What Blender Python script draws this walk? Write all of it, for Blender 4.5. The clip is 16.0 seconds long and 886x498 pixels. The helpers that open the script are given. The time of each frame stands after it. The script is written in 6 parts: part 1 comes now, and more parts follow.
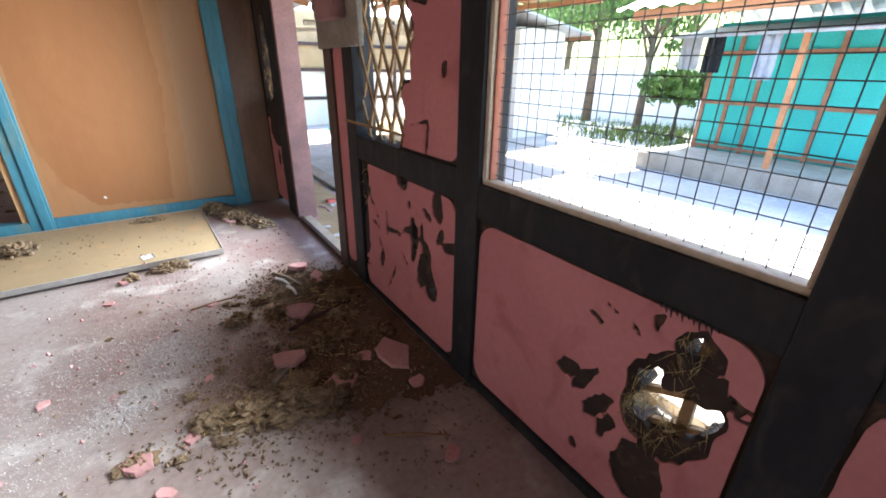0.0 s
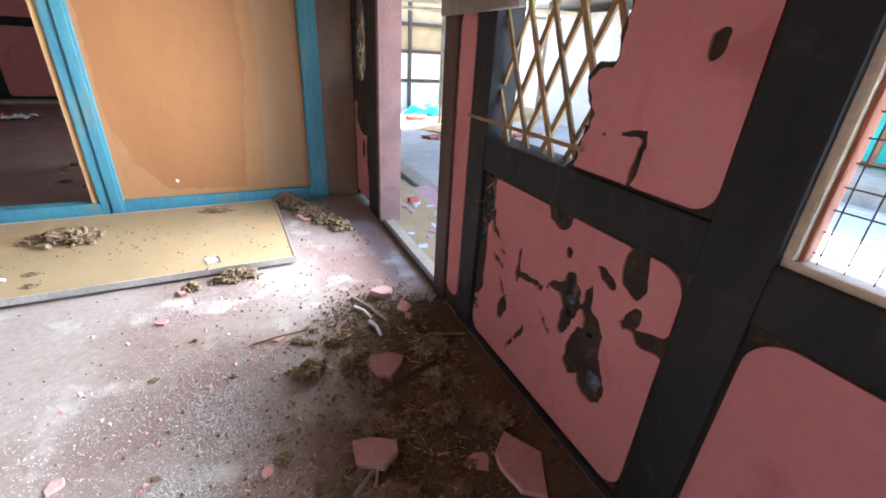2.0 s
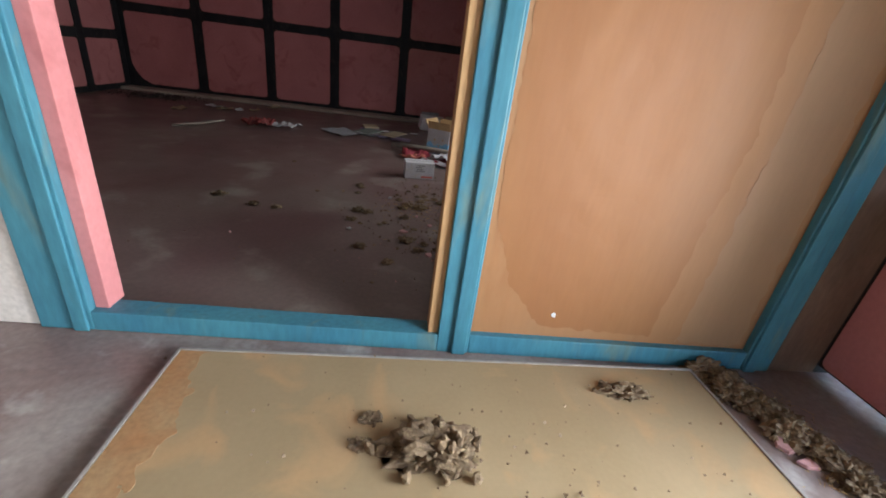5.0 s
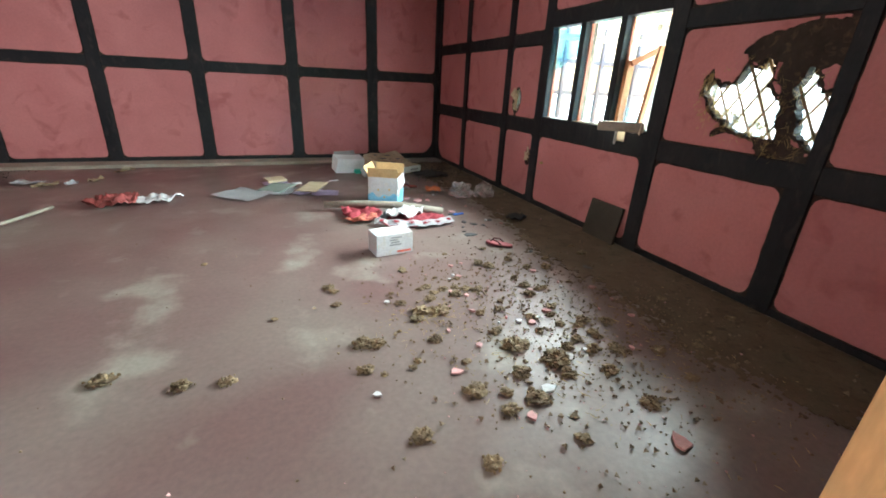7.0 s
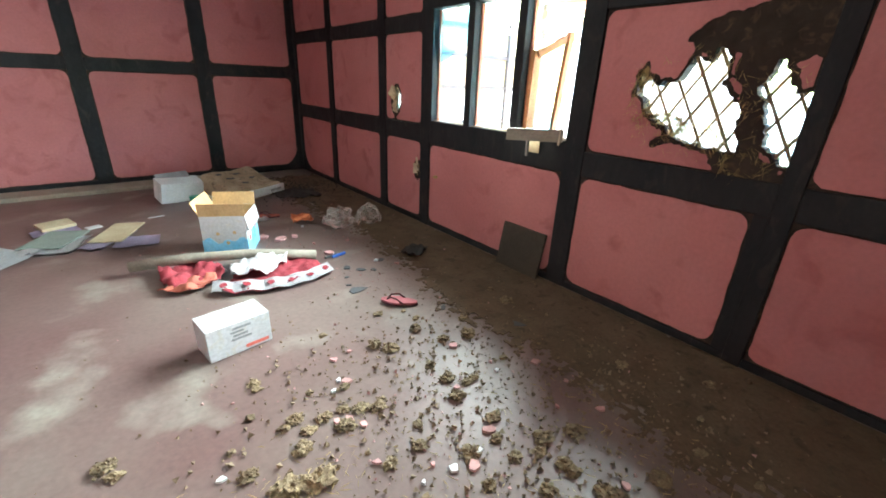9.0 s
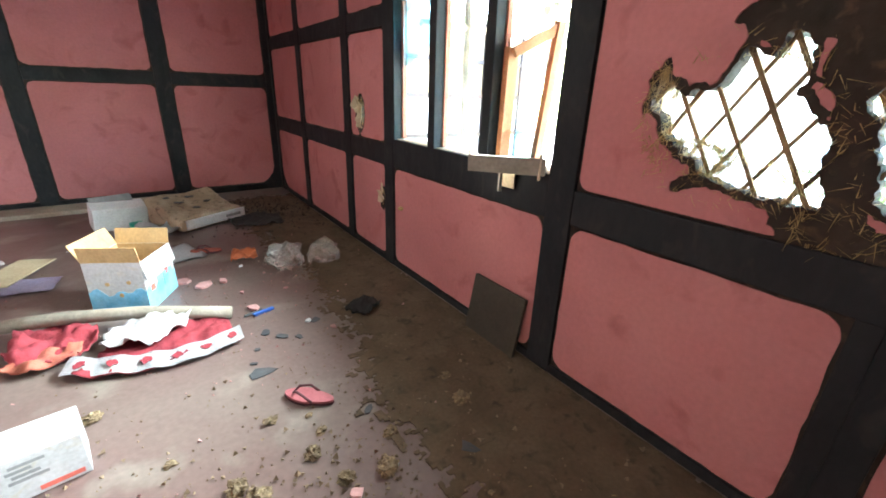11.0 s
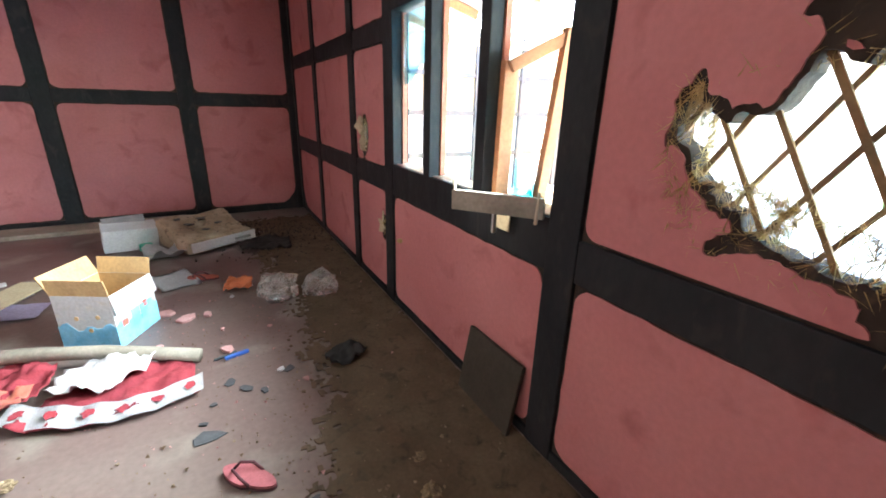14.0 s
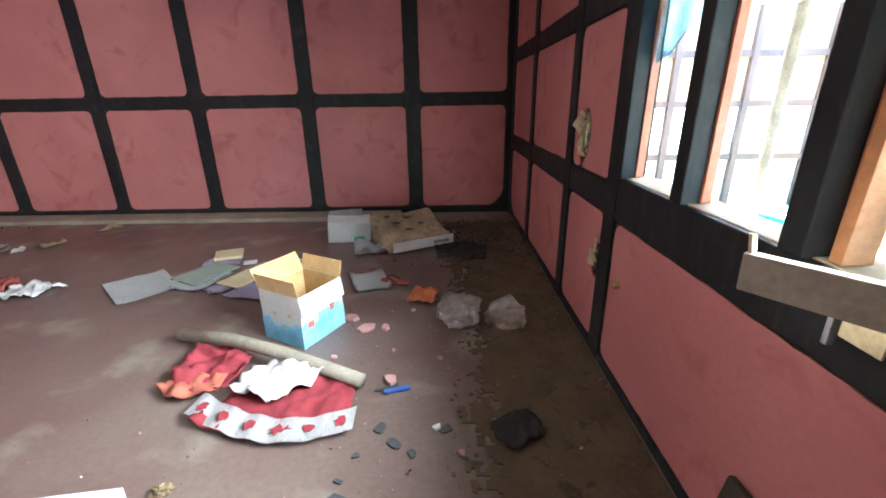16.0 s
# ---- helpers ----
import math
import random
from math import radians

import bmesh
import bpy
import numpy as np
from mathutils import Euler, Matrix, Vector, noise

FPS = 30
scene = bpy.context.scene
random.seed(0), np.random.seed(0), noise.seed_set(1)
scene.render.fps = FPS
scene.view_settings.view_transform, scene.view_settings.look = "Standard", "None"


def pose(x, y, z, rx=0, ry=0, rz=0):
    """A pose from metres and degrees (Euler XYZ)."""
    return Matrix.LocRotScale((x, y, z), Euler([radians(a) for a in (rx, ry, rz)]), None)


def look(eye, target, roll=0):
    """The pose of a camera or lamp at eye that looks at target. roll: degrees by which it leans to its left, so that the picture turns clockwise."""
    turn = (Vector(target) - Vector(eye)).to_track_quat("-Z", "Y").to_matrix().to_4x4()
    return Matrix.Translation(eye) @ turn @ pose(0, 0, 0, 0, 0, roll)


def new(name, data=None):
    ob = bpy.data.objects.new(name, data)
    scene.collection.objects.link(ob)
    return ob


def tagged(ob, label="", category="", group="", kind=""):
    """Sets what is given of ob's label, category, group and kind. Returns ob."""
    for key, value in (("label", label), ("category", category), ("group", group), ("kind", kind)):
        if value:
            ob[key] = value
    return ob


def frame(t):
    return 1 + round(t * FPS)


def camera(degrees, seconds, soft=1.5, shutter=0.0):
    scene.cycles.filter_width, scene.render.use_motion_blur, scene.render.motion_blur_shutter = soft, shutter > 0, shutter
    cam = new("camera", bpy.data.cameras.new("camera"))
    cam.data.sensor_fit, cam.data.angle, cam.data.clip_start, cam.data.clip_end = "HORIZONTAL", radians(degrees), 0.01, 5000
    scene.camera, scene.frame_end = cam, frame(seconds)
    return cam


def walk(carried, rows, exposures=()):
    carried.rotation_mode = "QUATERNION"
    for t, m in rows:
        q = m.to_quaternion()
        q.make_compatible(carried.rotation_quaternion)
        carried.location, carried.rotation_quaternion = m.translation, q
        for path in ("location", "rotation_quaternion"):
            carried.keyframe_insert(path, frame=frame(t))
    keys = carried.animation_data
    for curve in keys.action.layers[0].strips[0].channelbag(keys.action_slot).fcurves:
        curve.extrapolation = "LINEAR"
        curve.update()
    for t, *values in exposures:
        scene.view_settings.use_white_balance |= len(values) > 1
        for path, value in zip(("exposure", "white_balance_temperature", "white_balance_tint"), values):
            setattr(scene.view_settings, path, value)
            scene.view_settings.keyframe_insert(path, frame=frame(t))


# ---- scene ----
cam = camera(94.1, 16.0, soft=1.8)
PATH = [
    (0, (-1.001, -4.876, 1.386), (0.026, -3.354, 0.592), 0.9),
    (0.5, (-1.012, -4.718, 1.375), (-0.039, -3.151, 0.602), 2.0),
    (1, (-1.011, -4.429, 1.36), (-0.078, -2.848, 0.566), 2.9),
    (1.5, (-1.017, -4.269, 1.343), (-0.154, -2.675, 0.498), 2.9),
    (2, (-0.955, -4.042, 1.342), (-0.167, -2.415, 0.486), 3.2),
    (2.5, (-0.986, -3.806, 1.41), (-0.238, -2.159, 0.558), 4.3),
    (3, (-1.136, -3.43, 1.375), (-0.444, -1.769, 0.502), 5.7),
    (3.5, (-1.243, -3.114, 1.311), (-0.76, -1.363, 0.474), 4.9),
    (4, (-1.441, -2.658, 1.317), (-1.105, -0.862, 0.504), 6.0),
    (4.5, (-1.85, -2.153, 1.329), (-1.591, -0.35, 0.504), 8.0),
    (4.7, (-2.049, -1.952, 1.334), (-1.87, -0.149, 0.488), 7.6),
    (6.8, (-3.189, -0.29, 1.397), (-2.522, 1.445, 0.658), 3.6),
    (7, (-3.133, -0.128, 1.405), (-2.403, 1.58, 0.663), 2.9),
    (7.5, (-3.016, 0.157, 1.41), (-2.094, 1.772, 0.676), 2.7),
    (8, (-2.849, 0.628, 1.363), (-1.769, 2.117, 0.579), 3.0),
    (8.5, (-2.731, 0.82, 1.433), (-1.542, 2.249, 0.695), 3.0),
    (8.7, (-2.683, 0.855, 1.441), (-1.487, 2.274, 0.695), 2.6),
    (10.8, (-1.72, 1.334, 1.464), (-0.697, 2.883, 0.721), 1.5),
    (11, (-1.644, 1.347, 1.465), (-0.545, 2.857, 0.747), 2.1),
    (11.5, (-1.487, 1.335, 1.518), (-0.235, 2.746, 0.852), 1.9),
    (12, (-1.434, 1.32, 1.538), (-0.099, 2.659, 0.888), 1.5),
    (12.5, (-1.378, 1.335, 1.522), (-0.061, 2.685, 0.856), 1.3),
    (13, (-1.279, 1.386, 1.518), (-0.058, 2.82, 0.848), 1.0),
    (13.5, (-1.232, 1.433, 1.528), (-0.14, 2.974, 0.868), 1.2),
    (14, (-1.158, 1.54, 1.499), (-0.224, 3.181, 0.841), 1.6),
    (14.5, (-1.022, 1.785, 1.465), (-0.331, 3.535, 0.788), 1.1),
    (15, (-1.009, 1.909, 1.511), (-0.553, 3.739, 0.844), 0.7),
    (15.5, (-0.983, 2.074, 1.476), (-0.789, 3.949, 0.809), -0.2),
    (16, (-0.902, 2.224, 1.474), (-0.912, 4.105, 0.796), -0.9),
]
walk(cam, [(t, look(eye, target, roll)) for t, eye, target, roll in PATH], exposures=[(0.0, 3.65, 6400, 10), (1.0, 3.75, 6350, 10), (2.0, 4.05, 6250, 10), (2.5, 4.15, 6200, 9), (3.0, 4.0, 6100, 9), (3.5, 3.55, 6000, 8), (4.0, 3.45, 6200, 9), (4.7, 3.5, 6500, 10), (5.5, 4.0, 6400, 8), (6.2, 4.7, 6200, 0), (6.8, 6.1, 6050, -10), (8.5, 6.3, 6050, -10), (11.0, 6.55, 6150, -6), (13.0, 6.55, 6150, -5), (14.5, 6.25, 6100, -2), (16.0, 6.1, 6150, -2)])

# ---- light ----
SUN_EL, SUN_AZ = 56.0, 58.0          # degrees; azimuth counted from +y towards +x
world = bpy.data.worlds.new("sky_world")
scene.world = world
world.use_nodes = True
wn = world.node_tree
sky = wn.nodes.new("ShaderNodeTexSky")
sky.sky_type, sky.sun_disc = "NISHITA", False
sky.sun_elevation, sky.sun_rotation = radians(SUN_EL), radians(SUN_AZ)
wn.nodes["Background"].inputs[1].default_value = 0.15
wn.links.new(sky.outputs[0], wn.nodes["Background"].inputs[0])
sun = new("sun", bpy.data.lights.new("sun", "SUN"))
sun.data.energy, sun.data.angle, sun.data.color = 3.2, radians(0.5), (1.0, 0.95, 0.86)
sa, se = radians(SUN_AZ), radians(SUN_EL)
sun.matrix_world = look((20 * math.sin(sa), 20 * math.cos(sa), 20 * math.tan(se)), (0, 0, 0))


def sky_panel(name, eye, target, w, h, watts, spread=120):
    """Daylight standing in an opening."""
    ob = new(name, bpy.data.lights.new(name, "AREA"))
    ob.data.shape, ob.data.size, ob.data.size_y, ob.data.energy = "RECTANGLE", w, h, watts
    ob.data.color, ob.data.spread = (0.97, 0.98, 1.0), radians(spread)
    ob.matrix_world = look(eye, target)
    return ob


sky_panel("window_light", (-0.13, 3.50, 1.52), (-2.0, 3.50, 1.52), 1.5, 1.0, 3.6, 120)
sky_panel("hole_light", (-0.03, 1.87, 1.40), (-2.0, 1.87, 1.40), 0.8, 0.5, 1.0, 100)
sky_panel("mesh_light", (-0.03, -4.17, 1.55), (-2.0, -4.17, 1.45), 1.0, 1.05, 17, 120)
sky_panel("door_light", (-0.04, -1.43, 1.1), (-2.0, -1.43, 1.1), 1.1, 1.8, 11, 120)

# ---- materials ----


def mat(name, c1, c2, scale=3.0, rough=0.8, bump=0.15, fine=70.0, c3=None, metal=0.0, stretch=(1, 1, 1), vary=0.0, spec=0.4, sharp=(0.35, 0.65), grain_amount=0.35, swirl=0.8):
    """Two colours in soft patches, a third in scattered stains, fine grain and relief, all at real-world size."""
    m = bpy.data.materials.new(name)
    m.use_nodes = True
    nt = m.node_tree
    N, L = nt.nodes, nt.links
    b = N["Principled BSDF"]
    b.inputs["Roughness"].default_value, b.inputs["Metallic"].default_value = rough, metal
    b.inputs["Specular IOR Level"].default_value = spec
    geo = N.new("ShaderNodeNewGeometry")
    mp = N.new("ShaderNodeMapping")
    mp.inputs["Scale"].default_value = stretch
    L.new(geo.outputs["Position"], mp.inputs[0])

    def nz(sc, detail=5.0, dist=0.0):
        n = N.new("ShaderNodeTexNoise")
        n.inputs["Scale"].default_value, n.inputs["Detail"].default_value, n.inputs["Distortion"].default_value = sc, detail, dist
        L.new(mp.outputs[0], n.inputs["Vector"])
        return n.outputs["Fac"]

    def ramp(fac, a, z):
        r = N.new("ShaderNodeMapRange")
        r.inputs["From Min"].default_value, r.inputs["From Max"].default_value = a, z
        L.new(fac, r.inputs["Value"])
        return r.outputs[0]

    def mix(fac, a, z, kind="MIX"):
        x = N.new("ShaderNodeMix")
        x.data_type, x.blend_type = "RGBA", kind
        if isinstance(fac, float):
            x.inputs["Factor"].default_value = fac
        else:
            L.new(fac, x.inputs["Factor"])
        for s, v in (("A", a), ("B", z)):
            sock = [i for i in x.inputs if i.name == s and i.type == "RGBA"][0]
            if isinstance(v, tuple):
                sock.default_value = (*v, 1)
            else:
                L.new(v, sock)
        return [o for o in x.outputs if o.type == "RGBA"][0]

    col = mix(ramp(nz(scale, 6.0, 0.4), *sharp), c1, c2)
    if c3:
        col = mix(ramp(nz(scale * 2.7, 8.0, swirl), 0.56, 0.70), col, c3)
    grain = ramp(nz(fine, 3.0), 0.2, 0.8)
    hsv = N.new("ShaderNodeHueSaturation")
    L.new(col, hsv.inputs["Color"])
    mul = N.new("ShaderNodeMath")
    mul.operation, mul.inputs[1].default_value = "MULTIPLY_ADD", grain_amount
    mul.inputs[2].default_value = 1.0 - grain_amount / 2
    L.new(grain, mul.inputs[0])
    val = mul.outputs[0]
    if vary:
        info = N.new("ShaderNodeObjectInfo")
        v2 = N.new("ShaderNodeMath")
        v2.operation, v2.inputs[1].default_value, v2.inputs[2].default_value = "MULTIPLY_ADD", vary, 1 - vary / 2
        L.new(info.outputs["Random"], v2.inputs[0])
        v3 = N.new("ShaderNodeMath")
        v3.operation = "MULTIPLY"
        L.new(val, v3.inputs[0]), L.new(v2.outputs[0], v3.inputs[1])
        val = v3.outputs[0]
    L.new(val, hsv.inputs["Value"])
    L.new(hsv.outputs[0], b.inputs["Base Color"])
    rr = N.new("ShaderNodeMapRange")
    rr.inputs["To Min"].default_value, rr.inputs["To Max"].default_value = max(0.05, rough - 0.12), min(1.0, rough + 0.12)
    L.new(nz(scale * 4), rr.inputs["Value"])
    L.new(rr.outputs[0], b.inputs["Roughness"])
    if bump:
        bp = N.new("ShaderNodeBump")
        bp.inputs["Strength"].default_value, bp.inputs["Distance"].default_value = bump, 0.01
        L.new(nz(fine * 0.6, 8.0), bp.inputs["Height"])
        L.new(bp.outputs[0], b.inputs["Normal"])
    return m


def glass_mat(name, tint, rough=0.05):
    m = bpy.data.materials.new(name)
    m.use_nodes = True
    b = m.node_tree.nodes["Principled BSDF"]
    b.inputs["Base Color"].default_value = (*tint, 1)
    b.inputs["Roughness"].default_value, b.inputs["Transmission Weight"].default_value, b.inputs["IOR"].default_value = rough, 1.0, 1.3
    return m


PINK = mat("pink_limewash", (0.53, 0.218, 0.222), (0.46, 0.178, 0.184), 1.3, 0.85, 0.12, 40, (0.41, 0.145, 0.15), spec=0.25, grain_amount=0.14)
CORE = mat("sooty_mud", (0.045, 0.03, 0.022), (0.025, 0.018, 0.015), 6, 0.95, 0.8, 30, (0.09, 0.055, 0.035))
TIMBER = mat("black_timber_paint", (0.013, 0.0145, 0.018), (0.023, 0.024, 0.027), 4, 0.62, 0.25, 45, (0.034, 0.032, 0.032), stretch=(1, 1, 0.5), spec=0.22)
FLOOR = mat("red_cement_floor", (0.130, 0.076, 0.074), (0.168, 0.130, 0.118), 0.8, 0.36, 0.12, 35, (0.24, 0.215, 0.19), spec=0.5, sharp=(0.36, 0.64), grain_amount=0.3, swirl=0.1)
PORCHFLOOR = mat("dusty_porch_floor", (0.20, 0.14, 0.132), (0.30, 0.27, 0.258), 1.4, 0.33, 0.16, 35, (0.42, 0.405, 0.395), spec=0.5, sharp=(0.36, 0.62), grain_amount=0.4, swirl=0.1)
CEMENT = mat("grey_cement", (0.36, 0.32, 0.27), (0.27, 0.24, 0.20), 3, 0.9, 0.3, 40)
BLUE = mat("blue_paint", (0.038, 0.165, 0.245), (0.055, 0.21, 0.275), 3, 0.5, 0.2, 40, (0.10, 0.19, 0.20), stretch=(1, 1, 0.25))
PLY = mat("plywood", (0.34, 0.155, 0.058), (0.30, 0.165, 0.083), 1.5, 0.6, 0.04, 45, (0.28, 0.13, 0.055), stretch=(1, 1, 0.18), sharp=(0.3, 0.7), grain_amount=0.08)
PLYSTAIN = mat("plywood_stain", (0.29, 0.135, 0.052), (0.26, 0.115, 0.045), 1.5, 0.6, 0.04, 45, stretch=(1, 1, 0.18), grain_amount=0.08)
PALEPLY = mat("plywood_bleached", (0.34, 0.19, 0.10), (0.31, 0.175, 0.09), 1.5, 0.6, 0.04, 45, stretch=(1, 1, 0.18), grain_amount=0.08)
# mud brown taken darker to hold the shade along the wall foot
MUDSHADE = mat("mud_shade", (0.085, 0.058, 0.036), (0.12, 0.085, 0.054), 5, 0.95, 0.6, 50, (0.055, 0.038, 0.024))
DARKBOARD = mat("dark_board", (0.06, 0.05, 0.037), (0.045, 0.037, 0.028), 4, 0.75, 0.15, 50)
BLACKCRUMB = mat("black_crumb", (0.02, 0.019, 0.018), (0.04, 0.037, 0.035), 8, 0.95, 0.5, 60)
BROWNBOARD = mat("brown_board", (0.20, 0.125, 0.085), (0.12, 0.07, 0.05), 3, 0.7, 0.1, 50, stretch=(1, 1, 0.3))
TAN = mat("bare_wood", (0.46, 0.29, 0.14), (0.36, 0.21, 0.10), 3, 0.65, 0.2, 60, stretch=(1, 1, 0.2))
PALEWOOD = mat("pale_wood", (0.55, 0.47, 0.36), (0.45, 0.37, 0.27), 4, 0.7, 0.2, 60)
REDWOOD = mat("red_brown_wood", (0.42, 0.13, 0.07), (0.34, 0.10, 0.06), 4, 0.5, 0.15, 60)
MAUVE = mat("mauve_paint", (0.30, 0.155, 0.15), (0.20, 0.11, 0.105), 4, 0.6, 0.15, 50)
DARKBROWN = mat("dark_brown_wood", (0.075, 0.045, 0.038), (0.045, 0.03, 0.028), 4, 0.6, 0.25, 50, stretch=(1, 1, 0.3))
PLASTER = mat("pale_plaster", (0.62, 0.60, 0.56), (0.52, 0.49, 0.45), 2, 0.9, 0.2, 40)
BOARD = mat("fallen_board", (0.32, 0.25, 0.15), (0.28, 0.215, 0.125), 1.4, 0.6, 0.06, 50, (0.38, 0.26, 0.14), spec=0.3, grain_amount=0.08)
RUSTEDGE = mat("rust_stain", (0.33, 0.17, 0.075), (0.33, 0.22, 0.115), 6, 0.7, 0.1, 50)
ALU = mat("dull_aluminium", (0.50, 0.50, 0.48), (0.40, 0.39, 0.37), 6, 0.45, 0.1, 60, metal=0.6)
CLOD = mat("mud_clod", (0.205, 0.152, 0.092), (0.11, 0.076, 0.047), 22, 0.95, 1.0, 90, (0.31, 0.24, 0.14), vary=0.5)
CHIP = mat("pink_plaster_chip", (0.52, 0.31, 0.31), (0.46, 0.25, 0.25), 10, 0.85, 0.2, 60, vary=0.4)
CRUMB = mat("crumbs", (0.13, 0.09, 0.06), (0.24, 0.18, 0.12), 30, 0.95, 0.5, 80)
STRAW = mat("straw", (0.55, 0.42, 0.20), (0.42, 0.30, 0.13), 20, 0.8, 0.2, 90, vary=0.3)
BAMBOO = mat("bamboo_lath", (0.27, 0.17, 0.08), (0.18, 0.11, 0.055), 8, 0.7, 0.2, 60, vary=0.4)
WIRE = mat("steel_wire", (0.06, 0.065, 0.07), (0.10, 0.09, 0.08), 20, 0.5, 0.1, 90, metal=0.5)
PAPER = mat("white_paper", (0.66, 0.68, 0.71), (0.58, 0.60, 0.64), 6, 0.8, 0.05, 60, vary=0.1)
LILAC = mat("lilac_paper", (0.52, 0.47, 0.66), (0.47, 0.42, 0.60), 6, 0.8, 0.05, 60)
GREENCARD = mat("grey_green_card", (0.22, 0.27, 0.25), (0.26, 0.31, 0.28), 6, 0.7, 0.05, 60)
CREAM = mat("cream_card", (0.55, 0.48, 0.33), (0.48, 0.40, 0.27), 6, 0.8, 0.05, 60)
CARTONIN = mat("brown_cardboard", (0.50, 0.34, 0.17), (0.44, 0.29, 0.14), 8, 0.85, 0.1, 60)
CARTONWH = mat("white_carton", (0.53, 0.53, 0.56), (0.46, 0.46, 0.49), 6, 0.55, 0.05, 60, (0.50, 0.47, 0.43))
CARTONBL = mat("blue_print", (0.16, 0.45, 0.72), (0.28, 0.58, 0.80), 9, 0.5, 0.03, 60)
REDINK = mat("red_print", (0.62, 0.14, 0.10), (0.55, 0.12, 0.10), 9, 0.6, 0.03, 60)
GREYINK = mat("grey_print", (0.30, 0.30, 0.32), (0.22, 0.22, 0.24), 9, 0.6, 0.03, 60)
MAROON = mat("maroon_cloth", (0.27, 0.035, 0.05), (0.20, 0.025, 0.04), 7, 0.9, 0.3, 120)
WHITECLOTH = mat("white_cloth", (0.60, 0.60, 0.63), (0.50, 0.50, 0.54), 7, 0.9, 0.25, 120)
RUSTCLOTH = mat("rust_cloth", (0.42, 0.13, 0.09), (0.34, 0.10, 0.08), 7, 0.9, 0.3, 120)
ORANGE = mat("orange_cloth", (0.62, 0.20, 0.09), (0.50, 0.15, 0.07), 9, 0.9, 0.3, 120)
GREYWOOD = mat("grey_weathered_wood", (0.30, 0.27, 0.23), (0.20, 0.18, 0.15), 5, 0.85, 0.4, 50)
SACK = mat("dirty_sack", (0.46, 0.38, 0.28), (0.34, 0.27, 0.19), 7, 0.9, 0.3, 90, (0.16, 0.12, 0.09))
SLATE = mat("dark_shard", (0.045, 0.05, 0.06), (0.07, 0.075, 0.085), 8, 0.6, 0.2, 60)
MINT = mat("green_plastic", (0.05, 0.42, 0.32), (0.06, 0.48, 0.36), 8, 0.4, 0.05, 60)
RUBBER = mat("pink_rubber", (0.40, 0.12, 0.14), (0.33, 0.10, 0.12), 12, 0.7, 0.1, 90)
DARKRUBBER = mat("dark_rubber", (0.10, 0.03, 0.04), (0.06, 0.02, 0.03), 12, 0.6, 0.1, 90)
BLACKCLOTH = mat("black_cloth", (0.02, 0.02, 0.022), (0.035, 0.033, 0.033), 7, 0.95, 0.4, 90)
REDPLASTIC = mat("red_plastic", (0.30, 0.075, 0.07), (0.24, 0.06, 0.06), 9, 0.4, 0.1, 60)
BLUEPLASTIC = mat("blue_plastic", (0.05, 0.12, 0.45), (0.06, 0.15, 0.5), 9, 0.4, 0.1, 60)
CLEAR = glass_mat("clear_wrap", (0.92, 0.92, 0.92), 0.22)
CLEAR.node_tree.nodes["Principled BSDF"].inputs["Transmission Weight"].default_value = 0.85
BLUEGLASS = glass_mat("blue_glass", (0.30, 0.62, 0.85), 0.08)
CHROME = mat("worn_metal", (0.6, 0.6, 0.6), (0.5, 0.5, 0.5), 9, 0.3, 0.1, 60, metal=0.9)
# outdoors
YARD = mat("yard_concrete", (0.40, 0.40, 0.40), (0.31, 0.315, 0.31), 0.8, 0.9, 0.3, 25, (0.46, 0.43, 0.38))
SAND = mat("sand", (0.48, 0.36, 0.21), (0.40, 0.29, 0.16), 4, 0.95, 0.6, 60)
PINKSTEP = mat("pink_step", (0.52, 0.32, 0.36), (0.45, 0.28, 0.31), 4, 0.85, 0.2, 50, (0.50, 0.42, 0.36))
BRICK = mat("red_brick", (0.40, 0.15, 0.10), (0.33, 0.13, 0.09), 10, 0.9, 0.4, 70, (0.45, 0.30, 0.24), vary=0.5)
TEAL = mat("teal_sheet", (0.03, 0.40, 0.36), (0.04, 0.45, 0.40), 2, 0.6, 0.08, 40, vary=0.15)
RUST = mat("rusty_batten", (0.30, 0.15, 0.09), (0.22, 0.10, 0.06), 5, 0.8, 0.3, 50)
ORANGEWOOD = mat("orange_fascia", (0.48, 0.22, 0.10), (0.40, 0.17, 0.08), 3, 0.7, 0.2, 50)
TIN = mat("galvanised_roof", (0.50, 0.50, 0.50), (0.42, 0.41, 0.40), 3, 0.4, 0.1, 40, (0.38, 0.24, 0.16), metal=0.7)
WHITEWALL = mat("whitewash", (0.80, 0.79, 0.75), (0.72, 0.70, 0.66), 1.5, 0.9, 0.15, 40)
WEAVE = mat("woven_bamboo_wall", (0.45, 0.33, 0.18), (0.38, 0.27, 0.14), 3, 0.85, 0.4, 60)
GRASS = mat("grass", (0.10, 0.16, 0.03), (0.16, 0.19, 0.05), 2, 0.95, 0.5, 40, (0.20, 0.18, 0.09))
LEAF = mat("leaves", (0.07, 0.14, 0.025), (0.11, 0.18, 0.04), 3, 0.7, 0.2, 40, vary=0.3)
BARK = mat("bark", (0.16, 0.11, 0.07), (0.10, 0.07, 0.05), 8, 0.95, 0.6, 40)
TEALPLASTIC = mat("teal_plastic", (0.02, 0.42, 0.42), (0.025, 0.46, 0.45), 5, 0.35, 0.03, 60)
YELLOWSACK = mat("yellow_sack", (0.62, 0.45, 0.13), (0.52, 0.37, 0.11), 9, 0.8, 0.4, 90, (0.68, 0.56, 0.28))
